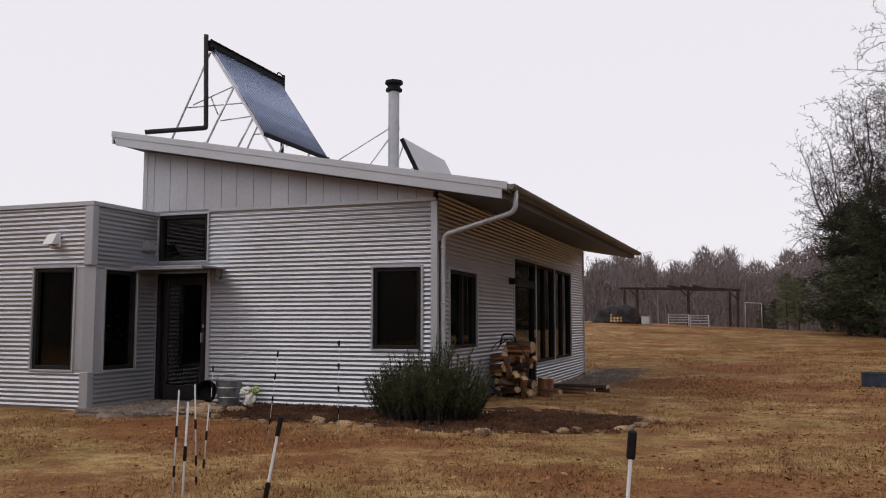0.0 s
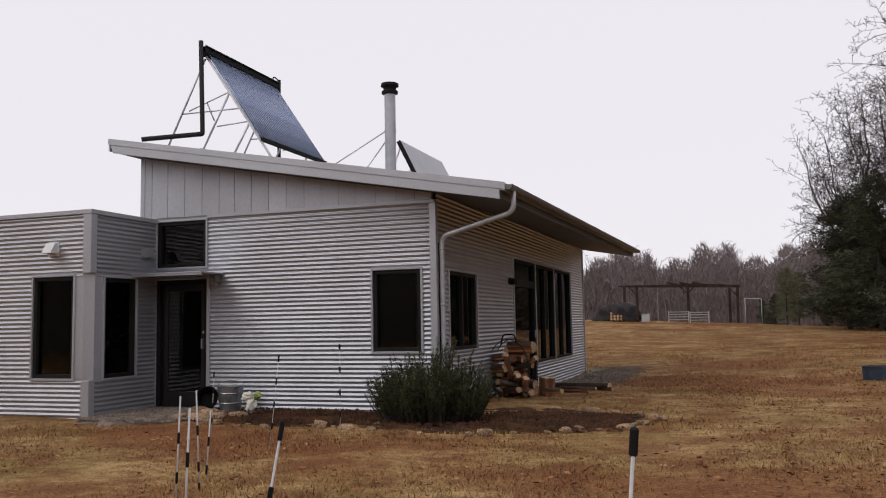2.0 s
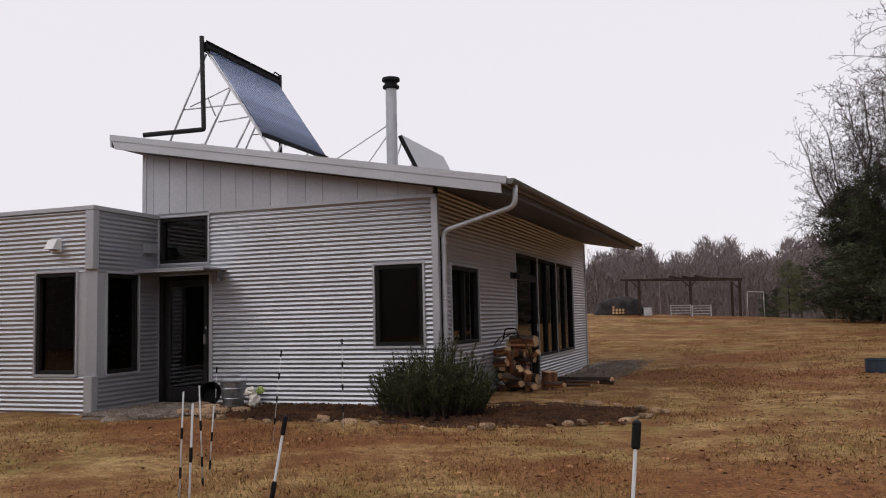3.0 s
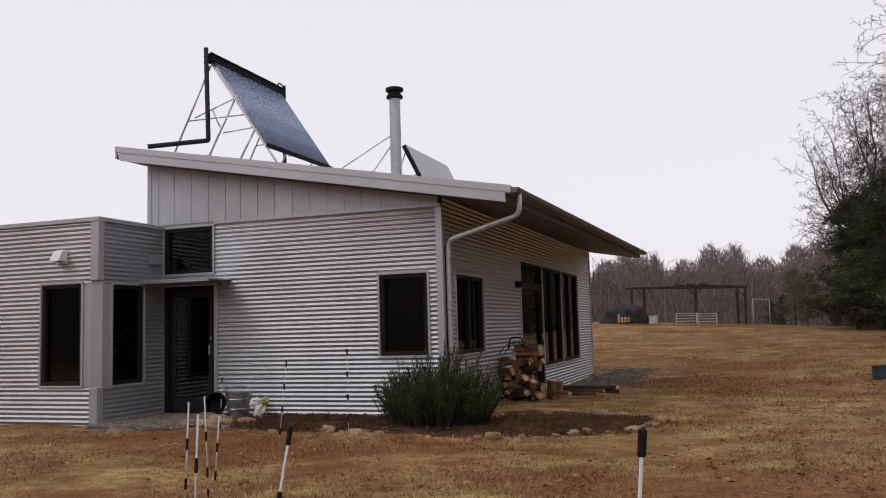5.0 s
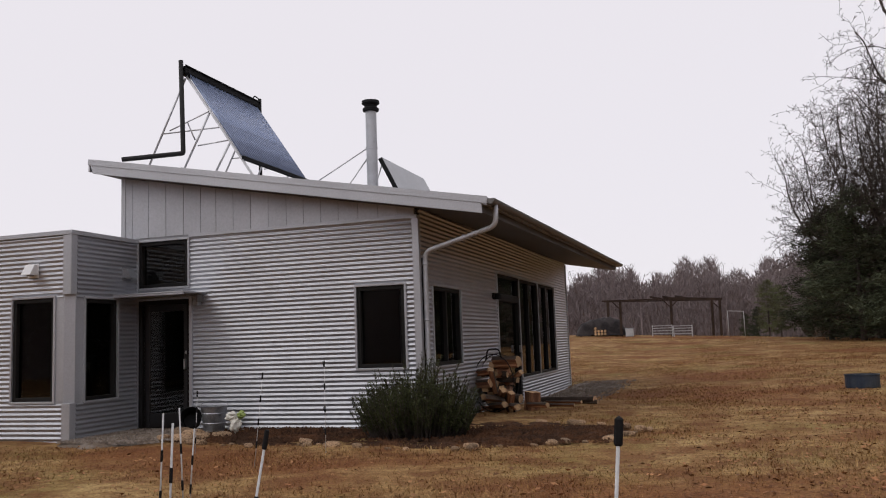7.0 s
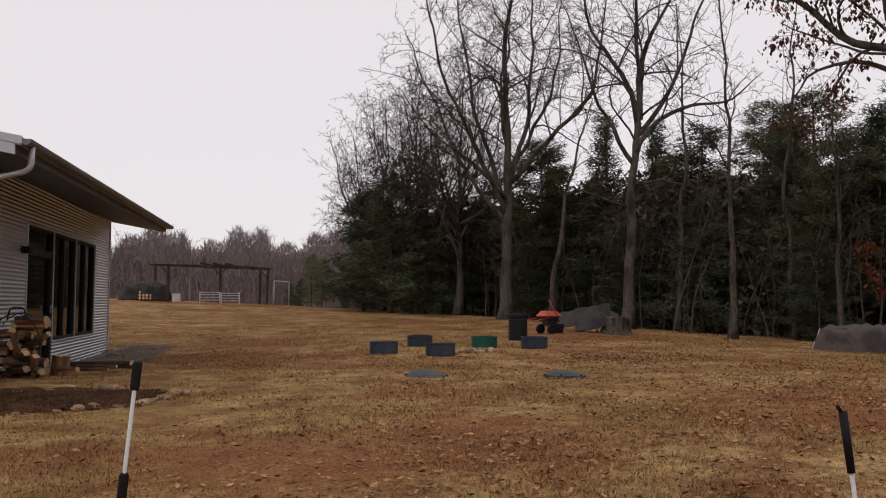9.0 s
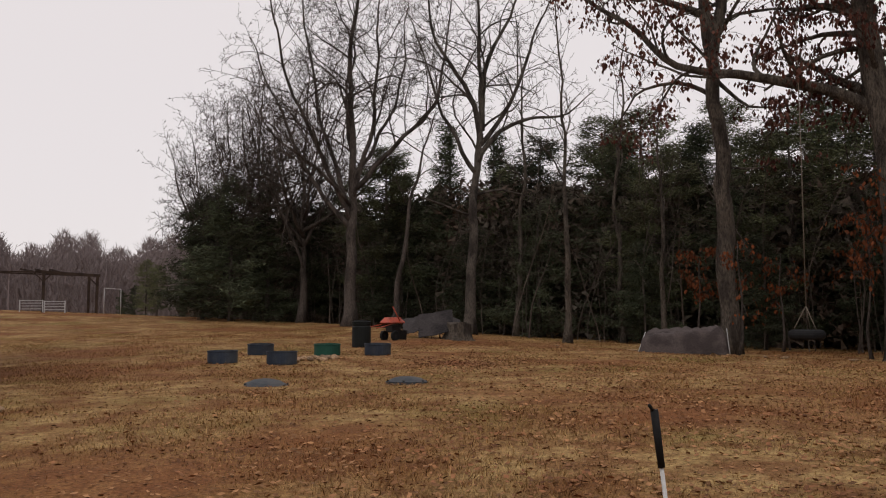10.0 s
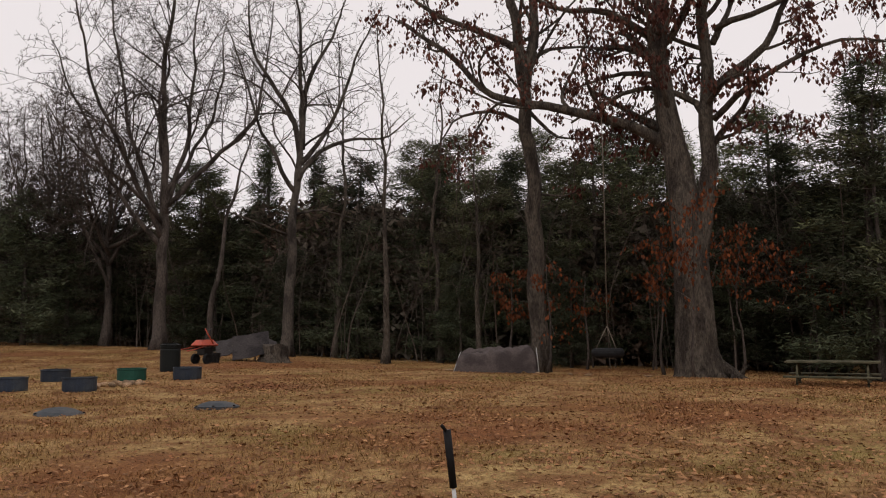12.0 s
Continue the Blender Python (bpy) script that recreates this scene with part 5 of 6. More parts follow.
# rosemary bush: many upright needled stems
bush = empty("rosemary_bush", pose(0.27, -1.0, gz(0.27, -1.0)), "dense dark green rosemary bush at the house corner", "bush")
rnd = random.Random(4)
stems, nv, nf = [], [], []
for i in range(620):
    a, q = rnd.uniform(0, 6.283), rnd.random() ** 0.55
    ox, oy = math.cos(a) * q * 1.02, math.sin(a) * q * 0.68
    hgt = (0.90 - 0.36 * q * q) * (1 + 0.35 * noise.noise(Vector((ox * 1.9, oy * 1.9, 3)))) * rnd.uniform(0.5, 1.15)
    d = Vector((math.cos(a) * q * 0.75, math.sin(a) * q * 0.75, 1)).normalized()
    p, _ = wander(Vector((ox * 0.62, oy * 0.62, 0.0)), d, hgt, 0.008, 0.003, 0.06, 0.13, hgt / 6, rnd)
    stems.append(p)
    for j in range(64):
        t = (0.28 + 0.72 * rnd.random() ** 0.8) * (len(p) - 1.001)
        c = p[int(t)][0].lerp(p[int(t) + 1][0], t % 1)
        u = Vector((rnd.gauss(0, 1), rnd.gauss(0, 1), rnd.uniform(0.3, 1.4))).normalized()
        w = u.cross(Vector((rnd.gauss(0, 1), rnd.gauss(0, 1), rnd.gauss(0, 1)))).normalized()
        s = rnd.uniform(0.03, 0.06)
        k = len(nv)
        nv += [c - w * 0.005, c + w * 0.005, c + u * s]
        nf.append((k, k + 1, k + 2))
sv, sf = tube_arrays(stems, 3)
raw("wood", sv, sf, "bark_dark", bush, "woody stems")
raw("leaves", nv, nf, "rosemary", bush, "dark green needle leaves")
# ---- firewood by the wall ----
def log_thing(m, length, r, split, seed):
    rnd = random.Random(seed)
    o = empty("firewood_log", m, "split firewood log with pale cut ends" if split else "round firewood log with rough bark", "log", "firewood by the wall")
    prof = []
    for s in range(12):
        a = 2 * math.pi * s / 12
        rr = r * (1 + rnd.gauss(0, 0.04))
        if split and s >= 6:
            rr = r * (0.32 + 0.1 * rnd.random())
        prof.append((rr * math.cos(a), rr * math.sin(a)))
    bm = bmesh.new()
    rings = []
    for z in (-length / 2, -length / 6, length / 6, length / 2):
        rings.append([bm.verts.new((x * (1 + rnd.gauss(0, 0.02)), y * (1 + rnd.gauss(0, 0.02)), z)) for x, y in prof])
    for a, b in zip(rings, rings[1:]):
        for s in range(12):
            f = bm.faces.new((a[s], a[(s + 1) % 12], b[(s + 1) % 12], b[s]))
            f.material_index = 1 if (split and 5 <= s <= 11) else 0
    part("body", bm, ("log_bark", "split_wood"), o)
    for z, flip in ((-length / 2 - 0.001, True), (length / 2 + 0.001, False)):
        bm = bmesh.new()
        vs = [bm.verts.new((x, y, z)) for x, y in prof]
        bm.faces.new(vs[::-1] if flip else vs)
        part("cut_end", bm, "cut_wood", o, "pale sawn end")
    return o


rnd = random.Random(19)
WX, WY = 0.31, 3.05
layers = [(4, 0.09), (4, 0.23), (4, 0.37), (4, 0.51), (3, 0.65), (2, 0.78)]
n_log = 0
for n, z in layers:
    for i in range(n):
        x = WX + (i - (n - 1) / 2) * 0.15 + rnd.gauss(0, 0.02)
        y = WY + rnd.gauss(0, 0.06)
        m = pose(x, y, gz(x, y) + z + rnd.gauss(0, 0.012), 90 + rnd.gauss(0, 12), rnd.gauss(0, 10), rnd.choice((0, 0, 25, 60, -35)) + rnd.gauss(0, 16)) @ pose(0, 0, 0, 0, 0, rnd.uniform(0, 360))
        log_thing(m, rnd.uniform(0.34, 0.46), rnd.uniform(0.06, 0.095), rnd.random() < 0.85, 300 + n_log)
        n_log += 1
# a wide half round on top, a slab and pale billets leaning on the stack, more on the ground
for x, y, z, rx, ry, rz, ln, r in ((0.52, 2.90, 0.80, 90, 8, 78, 0.46, 0.15), (0.30, 2.74, 0.52, 32, 18, -24, 0.5, 0.075), (0.14, 2.72, 0.46, 86, 0, 72, 0.32, 0.11), (0.12, 2.78, 0.66, 84, 0, 64, 0.34, 0.09),
                                   (0.46, 2.72, 0.30, 70, 10, 20, 0.40, 0.07), (0.58, 2.78, 0.16, 40, 10, 15, 0.42, 0.07), (0.40, 2.66, 0.10, 84, 0, 50, 0.4, 0.08), (0.70, 2.62, 0.08, 90, 0, 30, 0.38, 0.075),
                                   (0.62, 3.0, 0.55, 62, 0, 60, 0.42, 0.07), (0.30, 2.7, 0.22, 80, 0, -35, 0.42, 0.08), (1.02, 3.0, 0.08, 90, 0, 66, 0.4, 0.07), (1.35, 3.3, 0.06, 90, 0, 82, 0.5, 0.045)):
    log_thing(pose(x, y, gz(x, y) + z, rx, ry, rz), ln, r, True, 340 + n_log)
    n_log += 1
log_thing(pose(0.84, 3.36, gz(0.84, 3.36) + 0.14, 6, 4, 20), 0.32, 0.15, True, 400)
log_thing(pose(1.15, 4.9, gz(1.15, 4.9) + 0.08, 88, 0, 62), 1.4, 0.06, False, 401)
log_thing(pose(1.25, 4.2, gz(1.25, 4.2) + 0.06, 90, 0, 75), 0.7, 0.05, True, 402)
log_thing(pose(1.45, 4.75, gz(1.45, 4.75) + 0.05, 90, 0, 58), 0.9, 0.04, False, 403)
rack = empty("log_rack", pose(WX - 0.1, WY - 0.1, gz(WX, WY)), "round black iron log hoop full of firewood", "log rack")
for y in (-0.16, 0.2):
    tubes("hoop", [[((0.10 + 0.36 * math.cos(a), y, 0.50 + 0.49 * math.sin(a)), 0.009) for a in np.linspace(-math.pi / 2, 1.5 * math.pi, 33)]], "iron", rack, 6, "black iron hoop")
for x in (-0.2, 0.45):
    part("foot", bar((x, -0.2, 0.03), (x, 0.24, 0.03), 0.03, 0.05), "iron", rack)
tubes("handle", [[(p, 0.014) for p in rounded([(-0.02, -0.16, 0.9), (0.02, -0.16, 1.08), (0.22, -0.16, 1.08), (0.26, -0.16, 0.92)], 0.06)]], "iron", rack, 6)

# ---- by the entrance ----
def bucket(m, label, r0, r1, h, mat):
    o = empty("bucket", m, label, "bucket")
    part("body", lathe([(0.0, 0.012), (r0, 0.01), (r0, 0), (r0 + (r1 - r0) * 0.3, h * 0.3), (r0 + (r1 - r0) * 0.33 + 0.006, h * 0.33), (r0 + (r1 - r0) * 0.36, h * 0.36), (r0 + (r1 - r0) * 0.7, h * 0.7), (r0 + (r1 - r0) * 0.73 + 0.006, h * 0.73), (r0 + (r1 - r0) * 0.76, h * 0.76), (r1, h), (r1 + 0.012, h + 0.006), (r1 - 0.004, h), (r0, 0.03)], 28), mat, o)
    tubes("handle", [[((r1 * math.cos(a), 0.03, h + 0.02 + 0.07 * math.sin(a)), 0.006) for a in np.linspace(0, math.pi, 15)]], mat, o, 6)
    return o


bucket(pose(-3.16, -0.36, gz(-3.16, -0.36) + 0.03, 0, 0, 20), "ribbed galvanised bucket beside the door", 0.15, 0.195, 0.36, "zinc")
tub = empty("rubber_pot", pose(-3.52, -0.40, gz(-3.52, -0.4) + 0.03), "black rubber pot lying beside the door", "pot")
part("body", lathe([(0.0, 0.02), (0.11, 0.02), (0.13, 0.0), (0.16, 0.22), (0.15, 0.23), (0.12, 0.04)], 20), "black", tub).matrix_basis = pose(0, 0, 0.15, 70, 0, 30)
bag = empty("crumpled_bag", pose(-2.47, -0.85, gz(-2.47, -0.85) + 0.05), "crumpled white plastic bag with green print", "bag")


def crumple(seed, sx, sy, sz):
    bm = bmesh.new()
    bmesh.ops.create_icosphere(bm, subdivisions=3, radius=1)
    k = Vector((seed, seed * 1.7, 0))
    for v in bm.verts:
        q = 1 + 0.5 * noise.noise(v.co * 1.7 + k) + 0.25 * noise.noise(v.co * 5 + k)
        v.co = Vector((v.co.x * sx * q, v.co.y * sy * q, v.co.z * sz * q))
    return bm


part("sack", crumple(3, 0.08, 0.06, 0.10), "bag_white", bag).matrix_basis = pose(-0.02, 0, 0.12, 0, 15, 0)
part("flap", crumple(8, 0.085, 0.05, 0.055), "bag_white", bag).matrix_basis = pose(-0.09, 0, 0.24, 0, -20, 0)
part("print", crumple(12, 0.055, 0.05, 0.05), "bag_green", bag, "green printed side").matrix_basis = pose(0.08, -0.01, 0.26)
rnd = random.Random(8)
for i, (x, y, s) in enumerate(((-3.0, -1.1, 0.2), (-2.75, -1.3, 0.16), (-3.25, -1.0, 0.22), (-2.6, -1.0, 0.14), (-3.3, -1.35, 0.14))):
    o = shared("edging_stone", stone_kinds[i], None, pose(x, y, gz(x, y) + s * 0.25, 0, 0, i * 70) @ Matrix.Diagonal((s, s, s, 1)))
    tagged(o, "large rough tan fieldstone near the entrance", "stone", "edging stones of the bed")


# ---- electric net posts ----
def net_post(foot, head, clips, label, r=0.006, sleeve=0.0, clip_size=1.0):
    f, h = Vector(foot), Vector(head)
    o = empty("net_post", Matrix.Translation(f), label, "fence post", "electric net posts")
    d = h - f
    tubes("rod", [[((0, 0, 0), r), (d, r)]], "rod", o, 8)
    q = d.to_track_quat("Z", "Y").to_matrix().to_4x4()
    for t in clips:
        bm = box(-0.0085 * clip_size, 0.0085 * clip_size, -0.009, 0.009, -0.036 * clip_size, 0.036 * clip_size, 0.004)
        c = part("clip", bm, "black", o, "black plastic clip")
        c.matrix_basis = Matrix.Translation(d * t) @ q
        hook = tubes("hook", [[(p, 0.0035) for p in ((0.007, 0, 0.026), (0.018, 0, 0.028), (0.021, 0, 0.01), (0.018, 0, -0.008), (0.007, 0, -0.014))]], "black", c, 5)
    if sleeve:
        tubes("sleeve", [[(d * (1 - sleeve), r * 1.7), (d, r * 1.9)]], "black", o, 8, "black plastic sleeve")
        tubes("hook", [[(d + Vector((0, 0, -0.005)), 0.004), (d + Vector((-0.02, -0.01, 0.012)), 0.004)]], "black", o, 5)
    return o


def post_at(az, d, top, lean_x, clips, label, **kw):
    x, y = PX - 0.07 - d * math.sin(radians(az)), PY - 0.006 + d * math.cos(radians(az))
    c, s = math.cos(radians(az)), math.sin(radians(az))
    fx, fy = x - lean_x * c, y - lean_x * s
    g = gz(fx, fy)
    return net_post((fx, fy, g - 0.05), (x, y, top), clips, label, **kw)


tall = "white electric net post with black clips stuck in the lawn"
post_at(6.79, 1.75, 1.02, 0.10, (0.975, 0.78, 0.55, 0.3), tall, r=0.0042, clip_size=0.8)
post_at(30.22, 3.2, 0.885, 0.17, (0.965, 0.72, 0.45, 0.2), "leaning white electric net post with black clips", r=0.005)
for a, d, top, lean, cl_ in ((36.74, 6.2, 0.76, 0.03, (0.66, 0.34, 0.07)), (36.16, 4.7, 0.81, 0.03, (0.70, 0.40)), (35.76, 7.0, 0.74, -0.03, (0.62, 0.28, 0.08)), (34.84, 7.5, 0.53, 0.04, (0.58, 0.2))):
    post_at(a, d, top, lean, cl_, "thin white electric net post with sliding black clips", r=0.006, clip_size=1.1)
for a, d, top, lean in ((30.48, 9.2, 0.91, 0.10), (26.43, 9.9, 1.0, 0.0), (34.65, 10.6, 0.68, 0.03)):
    post_at(a, d, top, lean, (0.98, 0.74, 0.5, 0.27), "slender dark electric net post before the house wall", r=0.0035, clip_size=1.0)
sr = Vector((5.284, -9.723, 0.915))
net_post((5.365, -9.79, gz(5.365, -9.79) - 0.05), sr, (), "white electric net post with a long black sleeve", r=0.0048, sleeve=0.125)
cordpts = [polar(30.2, 3.2), polar(6.8, 1.75), (5.4, -9.78)]
zs = (0.55, 0.42, 0.5)
path = []
for (a, za), (b, zb) in zip(zip(cordpts, zs), zip(cordpts[1:], zs[1:])):
    for i in range(12):
        t = i / 12
        path.append(((a[0] + (b[0] - a[0]) * t, a[1] + (b[1] - a[1]) * t, za + (zb - za) * t - 0.35 * t * (1 - t)), 0.0012))
tagged(tubes("slack_wire", [path], "cord", None, 4), "thin slack cord hanging between the net posts", "cord")

# ---- planters, lids, drum ----
def planter(x, y, mat, label, r=0.30, h=0.27):
    o = empty("planter", pose(x, y, gz(x, y) - 0.01, random.Random(x).uniform(-2, 2), 0, 0), label, "planter", "planters cut from drums")
    part("wall", lathe([(r * 0.97, 0), (r, 0.05), (r, h - 0.03), (r * 1.03, h - 0.02), (r * 1.03, h), (r * 0.95, h), (r * 0.93, h - 0.06)], 32), mat, o, smooth=False)
    part("soil", lathe([(r * 0.94, h - 0.07), (r * 0.5, h - 0.05), (0.0, h - 0.04)], 24), "soil", o, "dark soil")


for a, d, mat, lab in ((-7.75, 17.7, "drum_blue", "faded blue plastic drum ring used as a planter"), (-10.2, 20.0, "drum_blue", "faded blue plastic drum ring used as a planter"), (-11.6, 17.0, "drum_blue", "faded blue plastic drum ring used as a planter"), (-14.6, 19.4, "drum_green", "green plastic drum ring used as a planter"), (-18.0, 19.2, "drum_blue", "grey-blue plastic drum ring used as a planter")):
    planter(*polar(a, d), mat, lab)
for a, d, t in ((-10.6, 12.7, 6), (-20.0, 12.9, -3)):
    x, y = polar(a, d)
    o = empty("septic_lid", pose(x, y, gz(x, y) - 0.01, t, 2, 0), "grey domed plastic septic tank lid in the lawn", "lid", "septic lids")
    part("dome", lathe([(0.33, -0.04), (0.33, 0.025), (0.30, 0.035), (0.22, 0.075), (0.12, 0.10), (0.0, 0.105)], 36), "lid", o, smooth=False)
    for i in range(6):
        b = part("bolt", lathe([(0.018, 0.0), (0.018, 0.014), (0.0, 0.016)], 8), "black", o)
        b.matrix_basis = pose(0.31 * math.cos(i * 1.047), 0.31 * math.sin(i * 1.047), 0.03)
x, y = polar(-16.9, 22.4)
drum = empty("plastic_drum", pose(x, y, gz(x, y) - 0.02), "black plastic drum with a screw lid", "drum")
part("body", lathe([(0.0, 0.0), (0.22, 0.0), (0.25, 0.04), (0.25, 0.56), (0.235, 0.60), (0.25, 0.62), (0.25, 0.66), (0.0, 0.66)], 28), "drum_black", drum)
part("lid", lathe([(0.262, 0.664), (0.262, 0.70), (0.20, 0.715), (0.20, 0.735), (0.0, 0.74)], 28), "drum_black", drum, "dull black lid")
cx, cy = polar(-13.0, 18.0)
pile_rnd = random.Random(6)
for i in range(26):
    x, y = cx + pile_rnd.gauss(0.15, 0.38), cy + pile_rnd.gauss(0, 0.25)
    s = pile_rnd.uniform(0.06, 0.12)
    o = shared("rubble_stone", stone_kinds[i % 7], None, pose(x, y, gz(x, y) + s * 0.3, pile_rnd.uniform(0, 40), 0, i * 40) @ Matrix.Diagonal((s, s, s, 1)))
    tagged(o, "small rubble stone beside the planters", "stone", "rubble between the planters")

for i, (a, d, s_) in enumerate(((-44.6, 22.6, 0.10), (-43.4, 22.8, 0.08), (-48.5, 22.4, 0.09), (-35.2, 24.4, 0.10), (-40.2, 23.8, 0.09), (-30.2, 25.5, 0.07))):
    x, y = polar(a, d)
    o = shared("edge_stone", stone_kinds[i], None, pose(x, y, gz(x, y) + 0.03, 0, 0, i * 50) @ Matrix.Diagonal((s_ * 1.4, s_, s_ * 0.7, 1)))
    tagged(o, "pale stone lying at the wood's edge", "stone", "stones at the wood's edge")

# ---- tiller, stump, tarpaulins at the wood's edge ----
x, y = polar(-19.0, 25.5)
till = empty("garden_tiller", pose(x, y, gz(x, y), 0, 0, 25), "faded red garden tiller with bent handlebars", "tiller")
bm = box(-0.34, 0.34, -0.24, 0.24, 0.52, 0.60, 0.03)
for v in bm.verts:
    if v.co.z > 0.55:
        v.co.x *= 0.72
        v.co.y *= 0.6
        v.co.z += 0.10
part("hood", bm, "red_paint", till, "faded red sheet hood")
part("engine", box(-0.16, 0.2, -0.16, 0.16, 0.25, 0.47, 0.03), "iron", till)
for s in (-1, 1):
    w = part("wheel", lathe([(0.05, -0.04), (0.14, -0.05), (0.155, -0.03), (0.155, 0.03), (0.14, 0.05), (0.05, 0.04)], 20), "black", till, "black tyre")
    w.matrix_basis = pose(-0.12, s * 0.24, 0.15, 90)
    part("hub", lathe([(0.0, -0.03), (0.05, -0.03), (0.05, 0.03), (0.0, 0.03)], 12), "iron", w)
    tubes("handlebar", [[(p, 0.016) for p in rounded([(0.1, s * 0.1, 0.55), (-0.7, s * 0.26, 0.42), (-0.95, s * 0.3, 0.40)], 0.1)]], "red_paint", till, 6)
    tubes("lever", [[(p, 0.014) for p in ((0.05 * s, 0.05, 0.6), (0.28 + 0.05 * s, 0.1, 0.98), (0.38, 0.12, 1.02))]], "iron", till, 6)
tubes("upright", [[((0.2, -0.2, 0.5), 0.02), ((-0.22, -0.24, 1.02), 0.02)]], "red_paint", till, 6)
for i in range(7):
    part("tine", bar((0.35, -0.2 + i * 0.066, 0.02), (0.42, -0.2 + i * 0.066, 0.3), 0.015, 0.05), "iron", till)


def draped(name, place, size, mat, label, seed, face=0.0, peaks=1.0, group="", sharp=4.5):
    """A tarpaulin thrown over a heap, with folds and a weighted hem."""
    o = empty(name, pose(place[0], place[1], gz(*place), 0, 0, face), label, "tarpaulin", group)
    nx, ny = 46, 26
    L, W, H = size
    v, f = [], []
    for j in range(ny + 1):
        for i in range(nx + 1):
            u, w = i / nx * 2 - 1, j / ny * 2 - 1
            body = (1 - abs(u) ** sharp) * (1 - abs(w) ** sharp)
            h = H * body ** 0.7 * (0.82 + 0.22 * noise.noise(Vector((u * 1.6 + seed, w * 1.2, seed))) * peaks + 0.10 * u)
            h += 0.12 * H * noise.noise(Vector((u * 4, w * 3, seed + 8))) * body + 0.09 * noise.noise(Vector((u * 7, w * 5, seed + 3))) * (1 - body * 0.3) + 0.05 * abs(math.sin(u * 9 + w * 2)) * (1 - body)
            px = u * L / 2 * (1 + 0.06 * noise.noise(Vector((w * 3, seed, 0))))
            py = w * W / 2 * (1 + 0.08 * noise.noise(Vector((u * 3, seed, 5))))
            v.append((px, py, max(-0.04, h)))
    for j in range(ny):
        for i in range(nx):
            k = j * (nx + 1) + i
            f.append((k, k + 1, k + nx + 2, k + nx + 1))
    raw("cover", v, f, mat, o, "", True)
    return o


tp = draped("tarped_heap", polar(-38.4, 24.3), (2.35, 1.3, 0.80), "tarp", "grey-brown tarpaulin drawn over a long heap beside the oak", 2.0, -38, 0.7, "", 14)
rnd = random.Random(31)
for i, (lx, ly, s) in enumerate(((-1.2, -0.65, 0.07), (-0.95, -0.68, 0.06), (0.2, -0.7, 0.05), (1.15, -0.66, 0.07))):
    part("weight_stone", stone_mesh(500 + i), "stone", tp, "stone on the hem").matrix_basis = pose(lx, ly, 0.03) @ Matrix.Diagonal((s, s, s, 1))
tubes("tie", [[((1.15, -0.3, 0.72), 0.012), ((1.2, -0.66, 0.0), 0.012)]], "white_paint", tp, 5, "pale tie strap")
tubes("tie", [[((-1.0, -0.2, 0.62), 0.012), ((-1.22, -0.66, 0.0), 0.012)]], "white_paint", tp, 5)
hx, hy = polar(-21.7, 27.3)
sh = empty("brush_heap", pose(hx, hy, gz(hx, hy), 0, 0, -20), "brush heap covered with bent dark roofing sheets", "heap")
for x0, x1, z0, z1, y0, y1, tilt in ((-0.45, 0.66, 0.14, 0.84, -0.72, -0.05, 0.16), (0.3, 0.95, 0.40, 0.70, -0.35, 0.6, -0.2), (-0.95, -0.4, 0.2, 0.66, -0.5, 0.3, 0.1)):
    v, f = [], []
    for j in range(7):
        for i in range(9):
            u, w = i / 8, j / 6
            v.append((x0 + (x1 - x0) * u, y0 + (y1 - y0) * w, z0 + (z1 - z0) * w + tilt * (u - 0.5) + 0.05 * noise.noise(Vector((u * 2.5 + x0, w * 2, 4)))))
    top = len(v)
    v += [(a_, b_, c_ - 0.02) for a_, b_, c_ in v]
    for j in range(6):
        for i in range(8):
            k = j * 9 + i
            f += [(k, k + 1, k + 10, k + 9), (top + k, top + k + 9, top + k + 10, top + k + 1)]
    rim = [i for i in range(9)] + [9 * j + 8 for j in range(1, 7)] + [54 + i for i in range(7, -1, -1)] + [9 * j for j in range(5, 0, -1)]
    f += [(q, r, r + top, q + top) for q, r in zip(rim, rim[1:] + rim[:1])]
    raw("roofing_sheet", v, f, "tarp_dark", sh, "dark bent roofing sheet")
for i in range(22):
    bx_ = rnd.uniform(-1.15, 1.1)
    by_ = -0.75 + rnd.uniform(0, 0.3)
    tubes("branch", [[((bx_, by_, 0.0), 0.016), ((bx_ + rnd.gauss(0, 0.12), by_ + 0.15, rnd.uniform(0.15, 0.3)), 0.014), ((bx_ + rnd.gauss(0, 0.35), by_ + rnd.uniform(0.2, 0.5), rnd.uniform(0.3, 0.72)), 0.007)]], "bark_pale", sh, 5, "pale cut branch")
x, y = polar(-23.5, 26.8)
st = empty("tree_stump", pose(x, y, gz(x, y) - 0.03), "weathered wide tree stump at the wood's edge", "stump")
bm = bmesh.new()
prof = []
for ring, (zz, rr) in enumerate(((0, 0.55), (0.12, 0.44), (0.3, 0.38), (0.56, 0.37))):
    prof.append([bm.verts.new((rr * (1 + 0.12 * math.sin(5 * a + ring) * (1.4 - zz)) * math.cos(a), rr * (1 + 0.12 * math.sin(5 * a + ring) * (1.4 - zz)) * math.sin(a), zz + (0.04 * math.sin(3 * a) if ring == 3 else 0))) for a in np.linspace(0, 2 * math.pi, 24, endpoint=False)])
for a, b in zip(prof, prof[1:]):
    for s in range(24):
        bm.faces.new((a[s], a[(s + 1) % 24], b[(s + 1) % 24], b[s]))
bm.faces.new(prof[-1])
part("wood", bm, "bark_grey", st)

